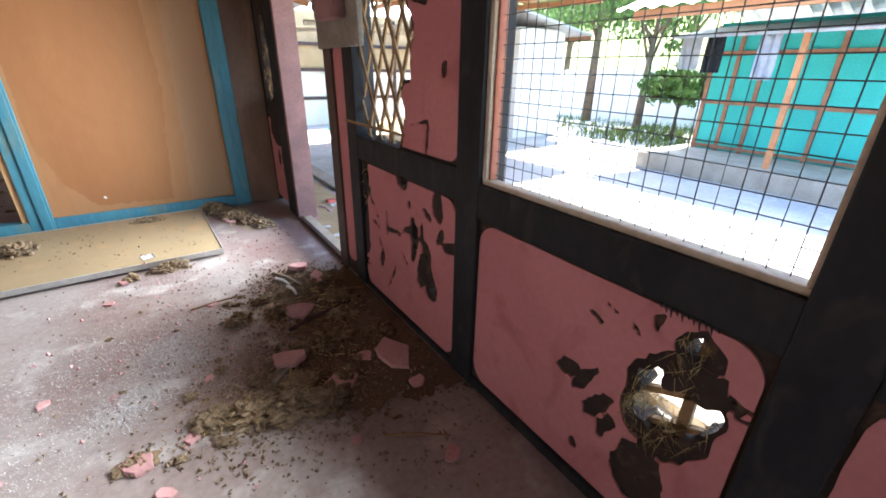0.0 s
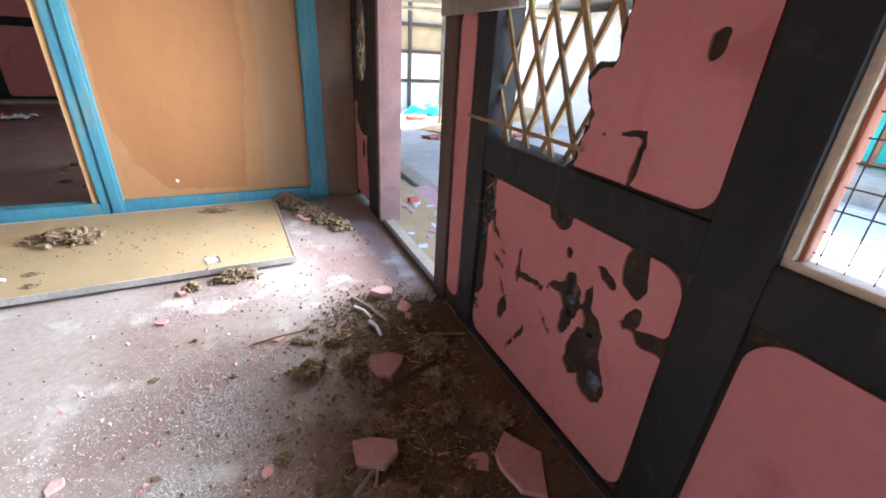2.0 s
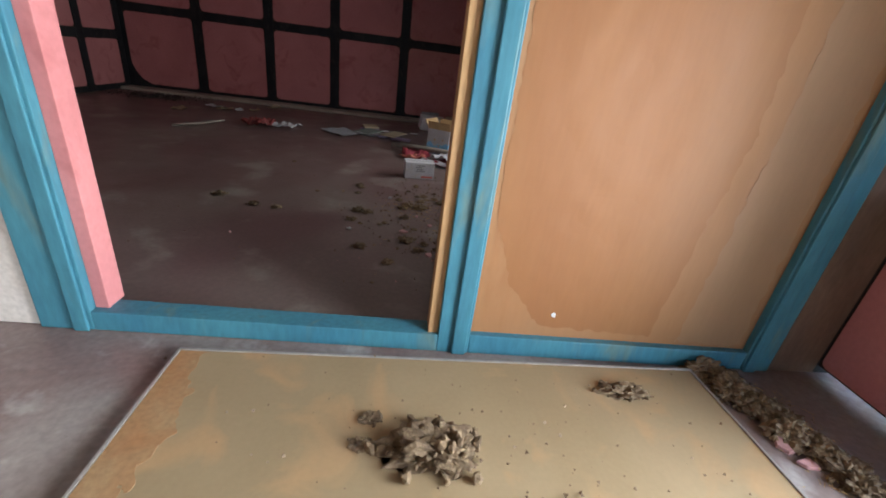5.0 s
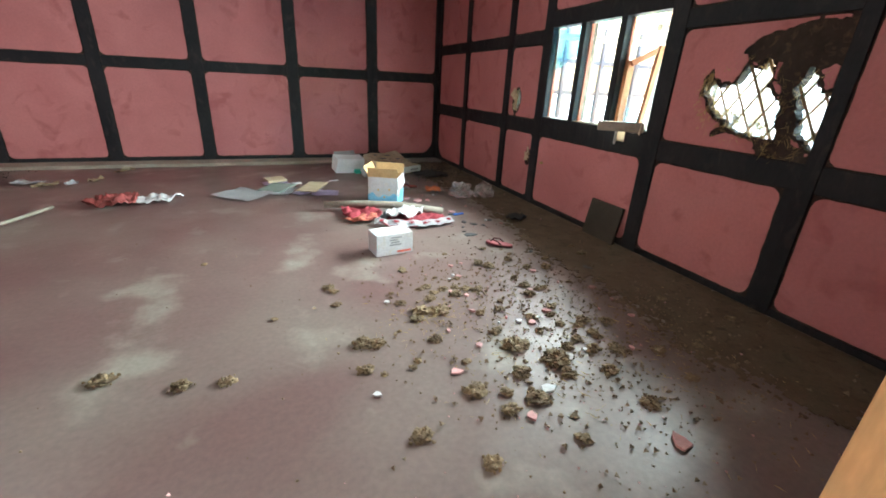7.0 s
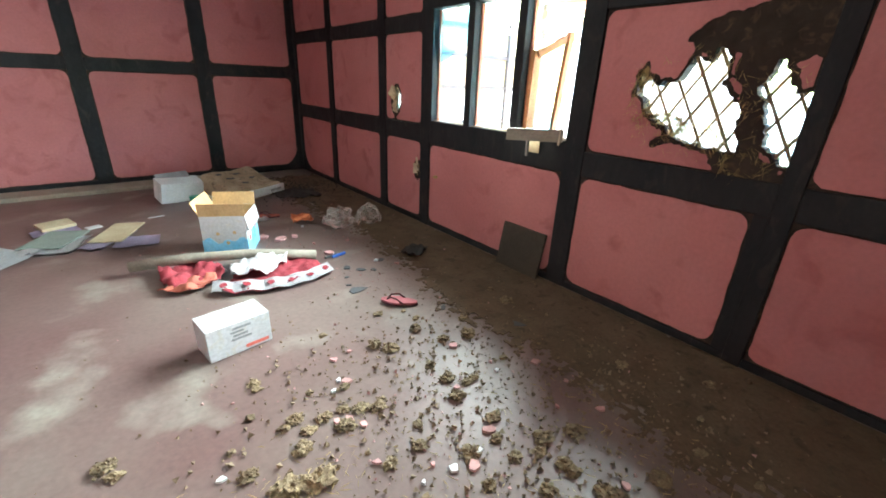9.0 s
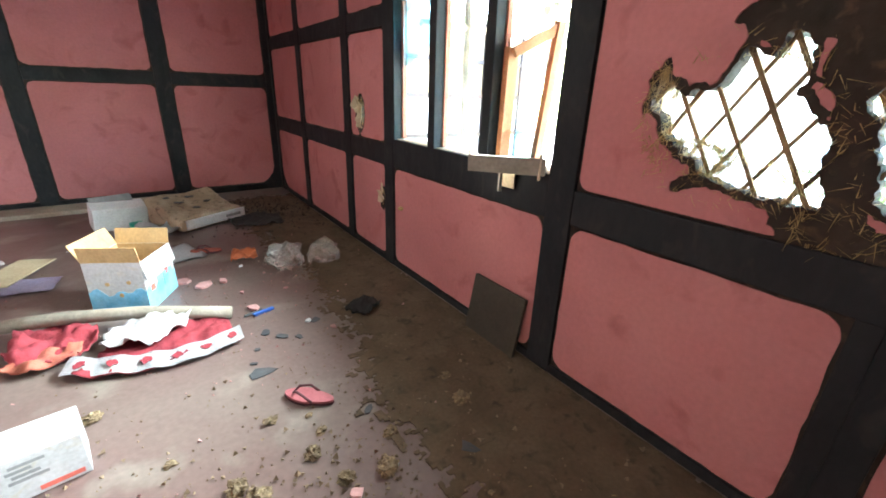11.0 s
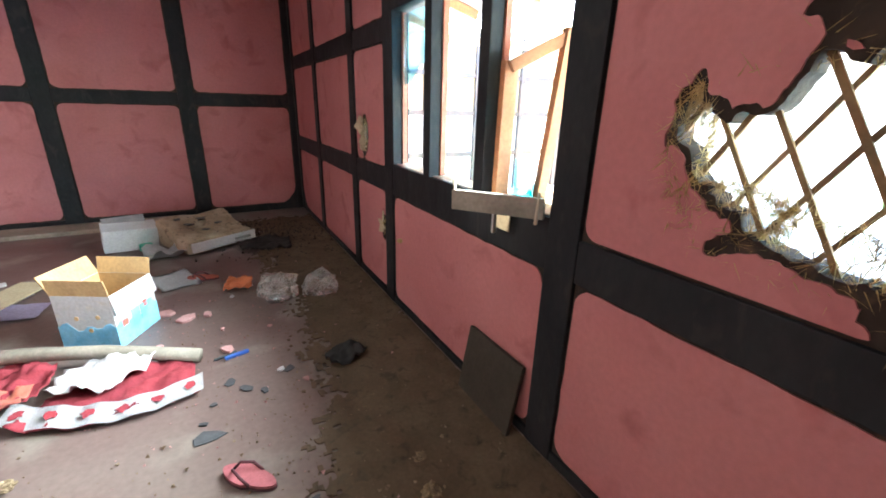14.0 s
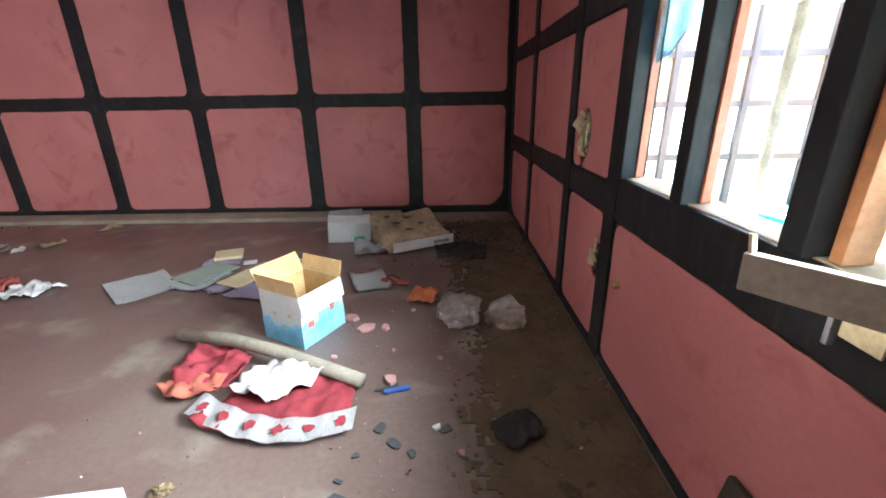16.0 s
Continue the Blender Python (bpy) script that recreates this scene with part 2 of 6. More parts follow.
GREYSACK = mat("grey_sack", (0.50, 0.48, 0.44), (0.42, 0.40, 0.37), 9, 0.85, 0.4, 90)
PINKPLASTIC = mat("pink_plastic", (0.72, 0.22, 0.42), (0.66, 0.2, 0.38), 9, 0.4, 0.05, 60)

# ---- building helpers ----


def box(bm, x0, x1, y0, y1, z0, z1, bevel=0.0, m=None):
    """A box in bm, its edges bevelled."""
    r = bmesh.ops.create_cube(bm, size=1.0)
    vs = r["verts"]
    c = Vector(((x0 + x1) / 2, (y0 + y1) / 2, (z0 + z1) / 2))
    s = Vector((abs(x1 - x0), abs(y1 - y0), abs(z1 - z0)))
    for v in vs:
        v.co = Vector(v.co[i] * s[i] for i in range(3)) + c
    if bevel:
        es = list({e for v in vs for e in v.link_edges})
        g = bmesh.ops.bevel(bm, geom=es, offset=bevel, segments=2, affect="EDGES", profile=0.6)
        vs = list({v for f in g["faces"] for v in f.verts} | {v for v in vs if v.is_valid})
    if m is not None:
        for v in vs:
            v.co = m @ v.co
    return bm


def one_box(x0, x1, y0, y1, z0, z1, bevel=0.0):
    return box(bmesh.new(), x0, x1, y0, y1, z0, z1, bevel)


def mesh_of(bm, name, smooth=False):
    me = bpy.data.meshes.new(name)
    bmesh.ops.recalc_face_normals(bm, faces=bm.faces)
    bm.to_mesh(me)
    bm.free()
    if smooth:
        me.polygons.foreach_set("use_smooth", [True] * len(me.polygons))
    return me


def part(name, bm, material, parent, label="", smooth=False):
    me = mesh_of(bm, name, smooth)
    me.materials.append(material)
    ob = new(name, me)
    ob.parent = parent
    if label:
        tagged(ob, label)
    return ob


def thing(name, label, category, m=None, group="", kind=""):
    ob = new(name)
    ob.empty_display_size = 0.05
    ob.matrix_world = m if m is not None else Matrix()
    return tagged(ob, label, category, group, kind)


def solo(name, bm, material, label, category, m=None, group="", kind="", smooth=False):
    """A thing of one mesh."""
    me = mesh_of(bm, name, smooth)
    me.materials.append(material)
    ob = new(name, me)
    if m is not None:
        ob.matrix_world = m
    return tagged(ob, label, category, group, kind)


def tube(bm, pts, r, sides=8, taper=1.0):
    """A round bar along pts."""
    rings = []
    n = len(pts)
    for i, p in enumerate(pts):
        a, z = Vector(pts[max(0, i - 1)]), Vector(pts[min(n - 1, i + 1)])
        q = (z - a).to_track_quat("Z", "Y")
        rad = r * (1 + (taper - 1) * i / max(1, n - 1))
        rings.append([bm.verts.new(Vector(p) + q @ Vector((math.cos(t) * rad, math.sin(t) * rad, 0))) for t in (2 * math.pi * k / sides for k in range(sides))])
    for a, z in zip(rings, rings[1:]):
        for k in range(sides):
            bm.faces.new((a[k], a[(k + 1) % sides], z[(k + 1) % sides], z[k]))
    bm.faces.new(rings[0][::-1]), bm.faces.new(rings[-1])
    return bm


def lump(bm, c, r, rough=0.35, sub=2, seed=0.0, flat=1.0):
    """A knobbly clod."""
    g = bmesh.ops.create_icosphere(bm, subdivisions=sub, radius=1.0)
    for v in g["verts"]:
        k = 1 + rough * noise.noise(v.co * 1.7 + Vector((seed, seed * 0.7, 3))) + rough * 0.5 * noise.noise(v.co * 4.1 + Vector((seed, 1, seed)))
        v.co = Vector((v.co.x * k * r[0], v.co.y * k * r[1], v.co.z * k * r[2] * flat)) + Vector(c)
    return bm


def bar(bm, a, b, tall, thick):
    """A squared board from a to b, its tall side upright."""
    a, b = Vector(a), Vector(b)
    ax = (b - a).normalized()
    side = ax.cross(Vector((0, 0, 1)))
    side = side.normalized() if side.length > 0.2 else Vector((1, 0, 0))
    up = side.cross(ax).normalized()
    m = Matrix((ax, side, up)).transposed().to_4x4()
    m.translation = (a + b) / 2
    return box(bm, -(b - a).length / 2, (b - a).length / 2, -thick / 2, thick / 2, -tall / 2, tall / 2, 0.003, m)


# Walls: u runs along the wall, d comes out of it into the room, z is up.
ROOM_Y, WEST_X = 7.83, -8.2


def on_east(u, d, z):
    return Vector((-d, u, z))


def on_north(u, d, z):
    return Vector((u, ROOM_Y - d, z))


def on_west(u, d, z):
    return Vector((WEST_X + d, u, z))


def on_front(u, d, z):
    return Vector((u, -d, z))


def wall_box(wall, name, u0, u1, d0, d1, z0, z1, material, parent, bevel=0.006, label=""):
    bm = bmesh.new()
    a, z = wall(u0, d0, z0), wall(u1, d1, z1)
    box(bm, min(a.x, z.x), max(a.x, z.x), min(a.y, z.y), max(a.y, z.y), z0, z1, bevel)
    return part(name, bm, material, parent, label)


def rounded(u0, u1, z0, z1, r=0.06, n=5):
    pts = []
    for cu, cz, a0 in ((u1 - r, z1 - r, 0), (u0 + r, z1 - r, 90), (u0 + r, z0 + r, 180), (u1 - r, z0 + r, 270)):
        for k in range(n + 1):
            a = radians(a0 + 90 * k / n)
            w = 0.006 * noise.noise(Vector((cu * 3 + k, cz * 5, a0)))
            pts.append((cu + (r + w) * math.cos(a), cz + (r + w) * math.sin(a)))
    # brushed, slightly wavering straight edges between the corners
    out = []
    for (ax, az), (bx, bz) in zip(pts, pts[1:] + pts[:1]):
        out.append((ax, az))
        m = int(math.hypot(bx - ax, bz - az) / 0.05)
        nx, nz = bz - az, ax - bx
        ln = math.hypot(nx, nz) or 1
        for k in range(1, m):
            t = k / m
            w = 0.005 * noise.noise(Vector((ax + (bx - ax) * t, az + (bz - az) * t, 0.3)) * 9) + 0.004 * noise.noise(Vector((ax * 2 + (bx - ax) * t, az + (bz - az) * t, 0.7)) * 31)
            out.append((ax + (bx - ax) * t + nx / ln * w, az + (bz - az) * t + nz / ln * w))
    return out


def slab(wall, pts, d0, d1):
    """A flat piece with the outline pts on a wall."""
    bm = bmesh.new()
    front = [bm.verts.new(wall(u, d1, z)) for u, z in pts]
    back = [bm.verts.new(wall(u, d0, z)) for u, z in pts]
    bm.faces.new(front), bm.faces.new(back[::-1])
    for k in range(len(pts)):
        j = (k + 1) % len(pts)
        bm.faces.new((front[k], back[k], back[j], front[j]))
    return bm


def inside_rect(u, z, u0, u1, z0, z1, r):
    qx, qz = abs(u - (u0 + u1) / 2) - (u1 - u0) / 2 + r, abs(z - (z0 + z1) / 2) - (z1 - z0) / 2 + r
    return -(math.hypot(max(qx, 0), max(qz, 0)) + min(max(qx, qz), 0) - r)


def outside_hole(u, z, hole, ragged):
    """Positive outside a hole: ('e', cu, cz, ru, rz, lean) or ('p', points)."""
    wob = ragged * (noise.noise(Vector((u * 14, z * 14, 2.0))) + 0.6 * noise.noise(Vector((u * 37, z * 37, 5.0))))
    if hole[0] == "e":
        _, cu, cz, ru, rz, lean = hole
        c, s = math.cos(radians(lean)), math.sin(radians(lean))
        du, dz = (u - cu) * c + (z - cz) * s, (z - cz) * c - (u - cu) * s
        return (math.hypot(du / ru, dz / rz) - 1) * min(ru, rz) + wob
    best, odd = 9.0, False
    pts = hole[1]
    for (ax, az), (bx, bz) in zip(pts, pts[1:] + pts[:1]):
        ex, ez = bx - ax, bz - az
        t = max(0, min(1, ((u - ax) * ex + (z - az) * ez) / (ex * ex + ez * ez)))
        best = min(best, math.hypot(u - ax - t * ex, z - az - t * ez))
        if (az > z) != (bz > z) and u < ax + ex * (z - az) / ez:
            odd = not odd
    return (-best if odd else best) + wob


def sheet(wall, u0, u1, z0, z1, d0, d1, keep, step):
    """A slab of wall with a free outline: it stands where keep(u, z) is positive, its rim drawn onto keep = 0."""
    nu, nz = max(2, round((u1 - u0) / step)), max(2, round((z1 - z0) / step))
    su, sz = (u1 - u0) / nu, (z1 - z0) / nz
    cells = {(i, j) for i in range(nu) for j in range(nz) if keep(u0 + (i + 0.5) * su, z0 + (j + 0.5) * sz) > 0}
    used, edge = set(), set()
    for i, j in cells:
        for a, b in ((i, j), (i + 1, j), (i + 1, j + 1), (i, j + 1)):
            used.add((a, b))
            if not all((a + p, b + q) in cells for p in (-1, 0) for q in (-1, 0)):
                edge.add((a, b))
    bm = bmesh.new()
    fr, bk = {}, {}
    for a, b in used:
        u, z = u0 + a * su, z0 + b * sz
        if (a, b) in edge:
            for _ in range(2):
                f0 = keep(u, z)
                gu, gz = (keep(u + 0.003, z) - f0) / 0.003, (keep(u, z + 0.003) - f0) / 0.003
                g2 = gu * gu + gz * gz
                if g2 > 0.05 and abs(f0) < 1.6 * step:
                    k = max(-0.8 * step, min(0.8 * step, f0 / g2))
                    u, z = u - k * gu, z - k * gz
            u, z = max(u0, min(u1, u)), max(z0, min(z1, z))
        w = 0.002 * noise.noise(Vector((u * 9, z * 9, 1.0)))
        fr[a, b], bk[a, b] = bm.verts.new(wall(u, d1 + w, z)), bm.verts.new(wall(u, d0, z))
    for i, j in cells:
        q = ((i, j), (i + 1, j), (i + 1, j + 1), (i, j + 1))
        bm.faces.new([fr[k] for k in q]), bm.faces.new([bk[k] for k in q][::-1])
        for (p, r), nb in zip(zip(q, q[1:] + q[:1]), ((i, j - 1), (i + 1, j), (i, j + 1), (i - 1, j))):
            if nb not in cells:
                bm.faces.new((fr[p], bk[p], bk[r], fr[r]))
    return bm


def panel(wall, parent, u0, u1, z0, z1, flakes=(), holes=(), lath=0.0, skin=True, r=0.06, step=0.022, pitch=0.125, lath_half=0.008):
    """One bay's filling: dark mud core, pink skin with rounded corners; flakes open the skin, holes go through both and bare the laths."""
    m = 0.012
    if not flakes and not holes:
        if not skin:
            return wall_box(wall, "mud_core", u0, u1, -0.10, -0.006, z0, z1, CORE, parent, 0)
        skinned = part("plaster_panel", slab(wall, rounded(u0 + m, u1 - m, z0 + m, z1 - m, r), -0.05, 0.0), PINK, parent)
        wall_box(wall, "mud_core", u0, u1, -0.10, -0.006, z0, z1, CORE, skinned, 0)
        return skinned

    def core_keep(u, z):
        return min([1.0] + [outside_hole(u, z, h, 0.026) for h in holes])

    def skin_keep(u, z):
        return min([inside_rect(u, z, u0 + m, u1 - m, z0 + m, z1 - m, r)] + [outside_hole(u, z, h, 0.016) for h in flakes] + [outside_hole(u, z, h, 0.026) - 0.02 for h in holes])

    core = sheet(wall, u0, u1, z0, z1, -0.09, -0.008, core_keep, step)
    if skin:
        top = part("plaster_panel", sheet(wall, u0, u1, z0, z1, -0.009, 0.0, skin_keep, step), PINK, parent, "broken pink plaster over mud and laths")
        part("mud_core", core, CORE, top)
    else:
        top = part("mud_core", core, CORE, parent, "charred mud filling with a ragged hole")
    if lath:
        k = 0
        for sgn in (1, -1):
            run = (z1 - z0) / math.tan(radians(lath))
            u = u0 - run + (0.05 if sgn > 0 else 0.02)
            while u < u1:
                a, b = (u, z0), (u + run, z1)
                if sgn < 0:
                    a, b = (u + run, z0), (u, z1)
                t0, t1 = 0.0, 1.0
                du = b[0] - a[0]
                ts = sorted(((u0 - a[0]) / du, (u1 - a[0]) / du))
                t0, t1 = max(t0, ts[0]), min(t1, ts[1])
                if t1 - t0 > 0.08:
                    p = (a[0] + du * t0, a[1] + (b[1] - a[1]) * t0)
                    q = (a[0] + du * t1, a[1] + (b[1] - a[1]) * t1)
                    bm = bmesh.new()
                    dirv = Vector((q[0] - p[0], q[1] - p[1])).normalized()
                    nv = Vector((-dirv.y, dirv.x)) * lath_half * (1 + 0.5 * random.random())
                    dd = -0.04 if sgn > 0 else -0.052
                    jit = 0.012 * (random.random() - 0.5)
                    pts = [(p[0] - nv.x, p[1] - nv.y), (q[0] - nv.x + jit, q[1] - nv.y), (q[0] + nv.x + jit, q[1] + nv.y), (p[0] + nv.x, p[1] + nv.y)]
                    fr = [bm.verts.new(wall(x, dd + 0.005, y)) for x, y in pts]
                    bk = [bm.verts.new(wall(x, dd - 0.005, y)) for x, y in pts]
                    bm.faces.new(fr), bm.faces.new(bk[::-1])
                    for c in range(4):
                        bm.faces.new((fr[c], bk[c], bk[(c + 1) % 4], fr[(c + 1) % 4]))
                    part("lath", bm, BAMBOO, top)
                    k += 1
                u += pitch + 0.03 * random.random()
    return top


def straw_rim(wall, parent, cu, cz, ru, rz, n, seed):
    """Loose straw bristling from the rim of a hole."""
    rnd = random.Random(seed)
    bm = bmesh.new()
    for _ in range(n):
        a = rnd.uniform(0, 2 * math.pi)
        p = Vector((cu + ru * math.cos(a) * rnd.uniform(0.85, 1.1), cz + rz * math.sin(a) * rnd.uniform(0.85, 1.1)))
        ln, b, d = rnd.uniform(0.02, 0.07), rnd.uniform(0, 2 * math.pi), rnd.uniform(-0.05, 0.0)
        q = p + Vector((math.cos(b), math.sin(b))) * ln
        w = 0.0018
        e = rnd.uniform(-0.01, 0.03)
        vs = [bm.verts.new(wall(p.x - w, d, p.y)), bm.verts.new(wall(p.x + w, d, p.y)), bm.verts.new(wall(q.x, d + e, q.y)), bm.verts.new(wall(p.x, d + 0.003, p.y + w))]
        for t in ((0, 1, 2), (1, 3, 2), (3, 0, 2), (0, 3, 1)):
            bm.faces.new([vs[i] for i in t])
    return tagged(part("straw", bm, STRAW, parent, "loose straw from the mud wall"), kind="stuff")


# ---- floor, ceiling, roof ----
ground = solo("ground", one_box(-60, 300, -200, 200, -0.6, -0.35), YARD, "worn grey concrete yard running out to the lane", "ground", kind="structure")


def floor_sheet(name, y0, y1, ny, material, label):
    """Trowelled cement, slightly uneven."""
    bm, nx, grid = bmesh.new(), 60, {}
    for i in range(nx + 1):
        for j in range(ny + 1):
            x, y = -8.3 + 8.42 * i / nx, y0 + (y1 - y0) * j / ny
            grid[i, j] = bm.verts.new((x, y, 0.003 * noise.noise(Vector((x * 2, y * 2, 0))) + 0.0015 * noise.noise(Vector((x * 9, y * 9, 0))) - 0.003))
    for i in range(nx):
        for j in range(ny):
            bm.faces.new((grid[i, j], grid[i + 1, j], grid[i + 1, j + 1], grid[i, j + 1]))
    return solo(name, bm, material, label, "floor", kind="structure", smooth=True)


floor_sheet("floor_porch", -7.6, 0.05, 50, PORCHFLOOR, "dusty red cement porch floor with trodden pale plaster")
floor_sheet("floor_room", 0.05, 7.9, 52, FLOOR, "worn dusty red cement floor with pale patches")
plinth = solo("floor_plinth", one_box(-8.3, 0.12, -7.6, 7.95, -0.5, -0.012), CEMENT, "raised cement plinth under the house", "plinth", kind="structure")
# unseen porch ceiling, made brown to keep bounced light low
solo("ceiling_porch", one_box(-5.5, 0.12, -7.7, 0.0, 2.9, 2.96), BROWNBOARD, "unseen brown boarded ceiling closing the porch", "ceiling", kind="structure")
ceiling = solo("ceiling", one_box(-8.5, 0.12, 0.0, 8.1, 2.9, 2.96), PLASTER, "plain pale ceiling boards above the rooms", "ceiling", kind="structure")
roof = solo("roof", box(one_box(-9.0, 0.12, -8.2, 8.6, 2.98, 3.05), 0.0, 1.85, -8.2, 8.6, -0.02, 0.02, 0, pose(0.1, 0, 3.0, 0, 14, 0)), TIN, "tin roof sheet with a deep eave", "roof", kind="structure")
for k in range(16):
    solo("rafter", box(bmesh.new(), 0.0, 1.8, -0.035, 0.035, -0.12, -0.02, 0.004, pose(0.1, -7.9 + k * 1.08, 3.0, 0, 14, 0)), ORANGEWOOD, "orange-brown rafter under the eave", "rafter", group="eave rafters", kind="structure")

# ---- east wall: runs past porch and room ----
east = thing("wall_east", "black timber framed wall with broken pink mud plaster panels", "wall", kind="structure")
E = on_east
WALL_TOP = 2.9


def post(wall, parent, u0, u1, z0=0.0, z1=WALL_TOP, mt=TIMBER, d=0.014):
    return wall_box(wall, "timber_post", u0, u1, -0.12, d, z0, z1, mt, parent)


def beam(wall, parent, u0, u1, z0, z1, mt=TIMBER, d=0.010):
    return wall_box(wall, "timber_beam", u0, u1, -0.118, d, z0, z1, mt, parent)


# porch part
for u0, u1 in ((-7.6, -7.44), (-6.2, -6.05), (-4.83, -4.69), (-3.65, -3.50), (-2.46, -2.31), (-0.80, -0.48)):
    post(E, east, u0, u1)
for u0, u1 in ((-7.44, -6.2), (-6.05, -4.83)):
    beam(E, east, u0, u1, 0.84, 0.98)
    panel(E, east, u0, u1, 0.0, 0.84)
    panel(E, east, u0, u1, 0.98, 2.9)
beam(E, east, -4.69, -3.65, 0.84, 0.98)
beam(E, east, -4.69, -3.65, 2.10, 2.24)
panel(E, east, -4.69, -3.65, 2.24, 2.9)
beam(E, east, -4.69, -3.65, 0.0, 0.05)
panel(E, east, -4.69, -3.65, 0.05, 0.84, r=0.09,
      flakes=[("e", -4.50, 0.54, 0.13, 0.18, 8), ("e", -4.47, 0.25, 0.085, 0.12, 0), ("e", -4.54, 0.74, 0.06, 0.07, 0), ("e", -4.17, 0.46, 0.05, 0.035, -25), ("e", -4.24, 0.46, 0.022, 0.085, 30), ("e", -4.30, 0.39, 0.03, 0.07, 35),
              ("e", -4.34, 0.33, 0.025, 0.06, 20), ("e", -4.33, 0.74, 0.05, 0.008, 20), ("e", -4.24, 0.70, 0.03, 0.007, 20), ("e", -4.43, 0.79, 0.012, 0.04, 10), ("e", -4.60, 0.68, 0.02, 0.05, 0), ("e", -4.24, 0.17, 0.008, 0.012, 0)],
      holes=[("p", [(-4.40, 0.51), (-4.42, 0.60), (-4.455, 0.64), (-4.48, 0.60), (-4.53, 0.63), (-4.58, 0.61), (-4.63, 0.66), (-4.625, 0.58), (-4.585, 0.50), (-4.54, 0.45), (-4.50, 0.47), (-4.46, 0.43)]), ("e", -4.53, 0.745, 0.018, 0.03, 0)], step=0.015)
straw_rim(E, east, -4.45, 0.46, 0.07, 0.07, 420, 71)
straw_rim(E, east, -4.52, 0.73, 0.03, 0.05, 120, 72)
for pts in ([(-4.55, 0.36), (-4.52, 0.36), (-4.525, 0.78), (-4.555, 0.78)], [(-4.36, 0.50), (-4.36, 0.52), (-4.58, 0.625), (-4.58, 0.600)], [(-4.44, 0.425), (-4.43, 0.44), (-4.64, 0.54), (-4.64, 0.52)]):
    part("lath", slab(E, pts, -0.055, -0.035), BAMBOO, east)
# splinters that crown the beam under the mesh window
for k in range(11):
    part("splinter", slab(E, [(-4.42 - 0.014 * k, 0.845), (-4.426 - 0.014 * k, 0.845), (-4.428 - 0.014 * k, 0.845 - 0.014 - 0.02 * ((k * 7) % 5) / 5)], 0.010, 0.014), TIMBER, east)
beam(E, east, -3.50, -2.46, 0.88, 1.02)
beam(E, east, -3.50, -2.46, 0.0, 0.03)
beam(E, east, -3.50, -2.46, 2.10, 2.24)
panel(E, east, -3.50, -2.46, 2.24, 2.9)
panel(E, east, -3.50, -2.46, 0.03, 0.88, lath=62, r=0.08, step=0.016,
      flakes=[("e", -3.34, 0.80, 0.045, 0.075, -8), ("e", -3.26, 0.735, 0.055, 0.014, 25), ("e", -3.16, 0.69, 0.035, 0.010, -30),
              ("e", -3.12, 0.58, 0.042, 0.085, 6), ("e", -3.00, 0.85, 0.055, 0.045, 0), ("e", -3.07, 0.745, 0.010, 0.022, 0),
              ("e", -3.20, 0.61, 0.024, 0.07, -12), ("e", -3.24, 0.50, 0.045, 0.10, -8), ("e", -3.19, 0.40, 0.05, 0.10, 10), ("e", -3.28, 0.36, 0.06, 0.09, 0), ("e", -3.21, 0.48, 0.05, 0.03, 20),
              ("e", -3.37, 0.66, 0.024, 0.05, 25), ("e", -3.44, 0.635, 0.055, 0.028, -20),
              ("e", -2.49, 0.50, 0.055, 0.30, 0), ("e", -2.58, 0.70, 0.014, 0.07, 0), ("e", -2.60, 0.64, 0.03, 0.014, 20), ("e", -2.62, 0.52, 0.06, 0.016, 20), ("e", -2.74, 0.54, 0.06, 0.009, 20), ("e", -2.80, 0.56, 0.008, 0.07, 0), ("e", -2.89, 0.54, 0.07, 0.009, -15),
              ("e", -3.01, 0.58, 0.06, 0.010, -35), ("e", -2.72, 0.30, 0.030, 0.07, 10), ("e", -2.84, 0.22, 0.010, 0.09, 30), ("e", -3.02, 0.70, 0.010, 0.02, 0), ("e", -2.70, 0.40, 0.010, 0.05, -30), ("e", -3.10, 0.46, 0.018, 0.03, 0), ("e", -2.98, 0.44, 0.05, 0.008, 40)],
      holes=[("e", -3.11, 0.58, 0.027, 0.065, 0), ("e", -3.29, 0.36, 0.034, 0.035, 0), ("e", -2.99, 0.85, 0.03, 0.022, 0), ("e", -2.52, 0.79, 0.035, 0.08, 0), ("e", -2.50, 0.62, 0.02, 0.06, 0), ("e", -3.23, 0.50, 0.012, 0.010, 0)])
panel(E, east, -3.50, -2.46, 1.02, 2.10, lath=64, step=0.014,
      flakes=[("e", -3.38, 1.39, 0.022, 0.028, 0), ("e", -3.20, 1.72, 0.10, 0.09, 0), ("e", -3.37, 1.98, 0.03, 0.03, 0), ("e", -3.19, 1.165, 0.05, 0.006, -10), ("e", -3.25, 1.12, 0.010, 0.055, 8), ("e", -3.10, 1.62, 0.03, 0.012, 30)],
      holes=[("p", [(-2.40, 0.95), (-2.94, 0.98), (-3.02, 1.10), (-3.03, 1.20), (-2.99, 1.30), (-3.09, 1.35), (-3.10, 1.42), (-3.13, 1.55), (-3.05, 1.68), (-2.99, 1.80), (-2.70, 1.92), (-2.40, 1.88)])])
wall_box(E, "stick", -3.05, -2.28, 0.006, 0.016, 1.085, 1.10, BAMBOO, east, 0.003)
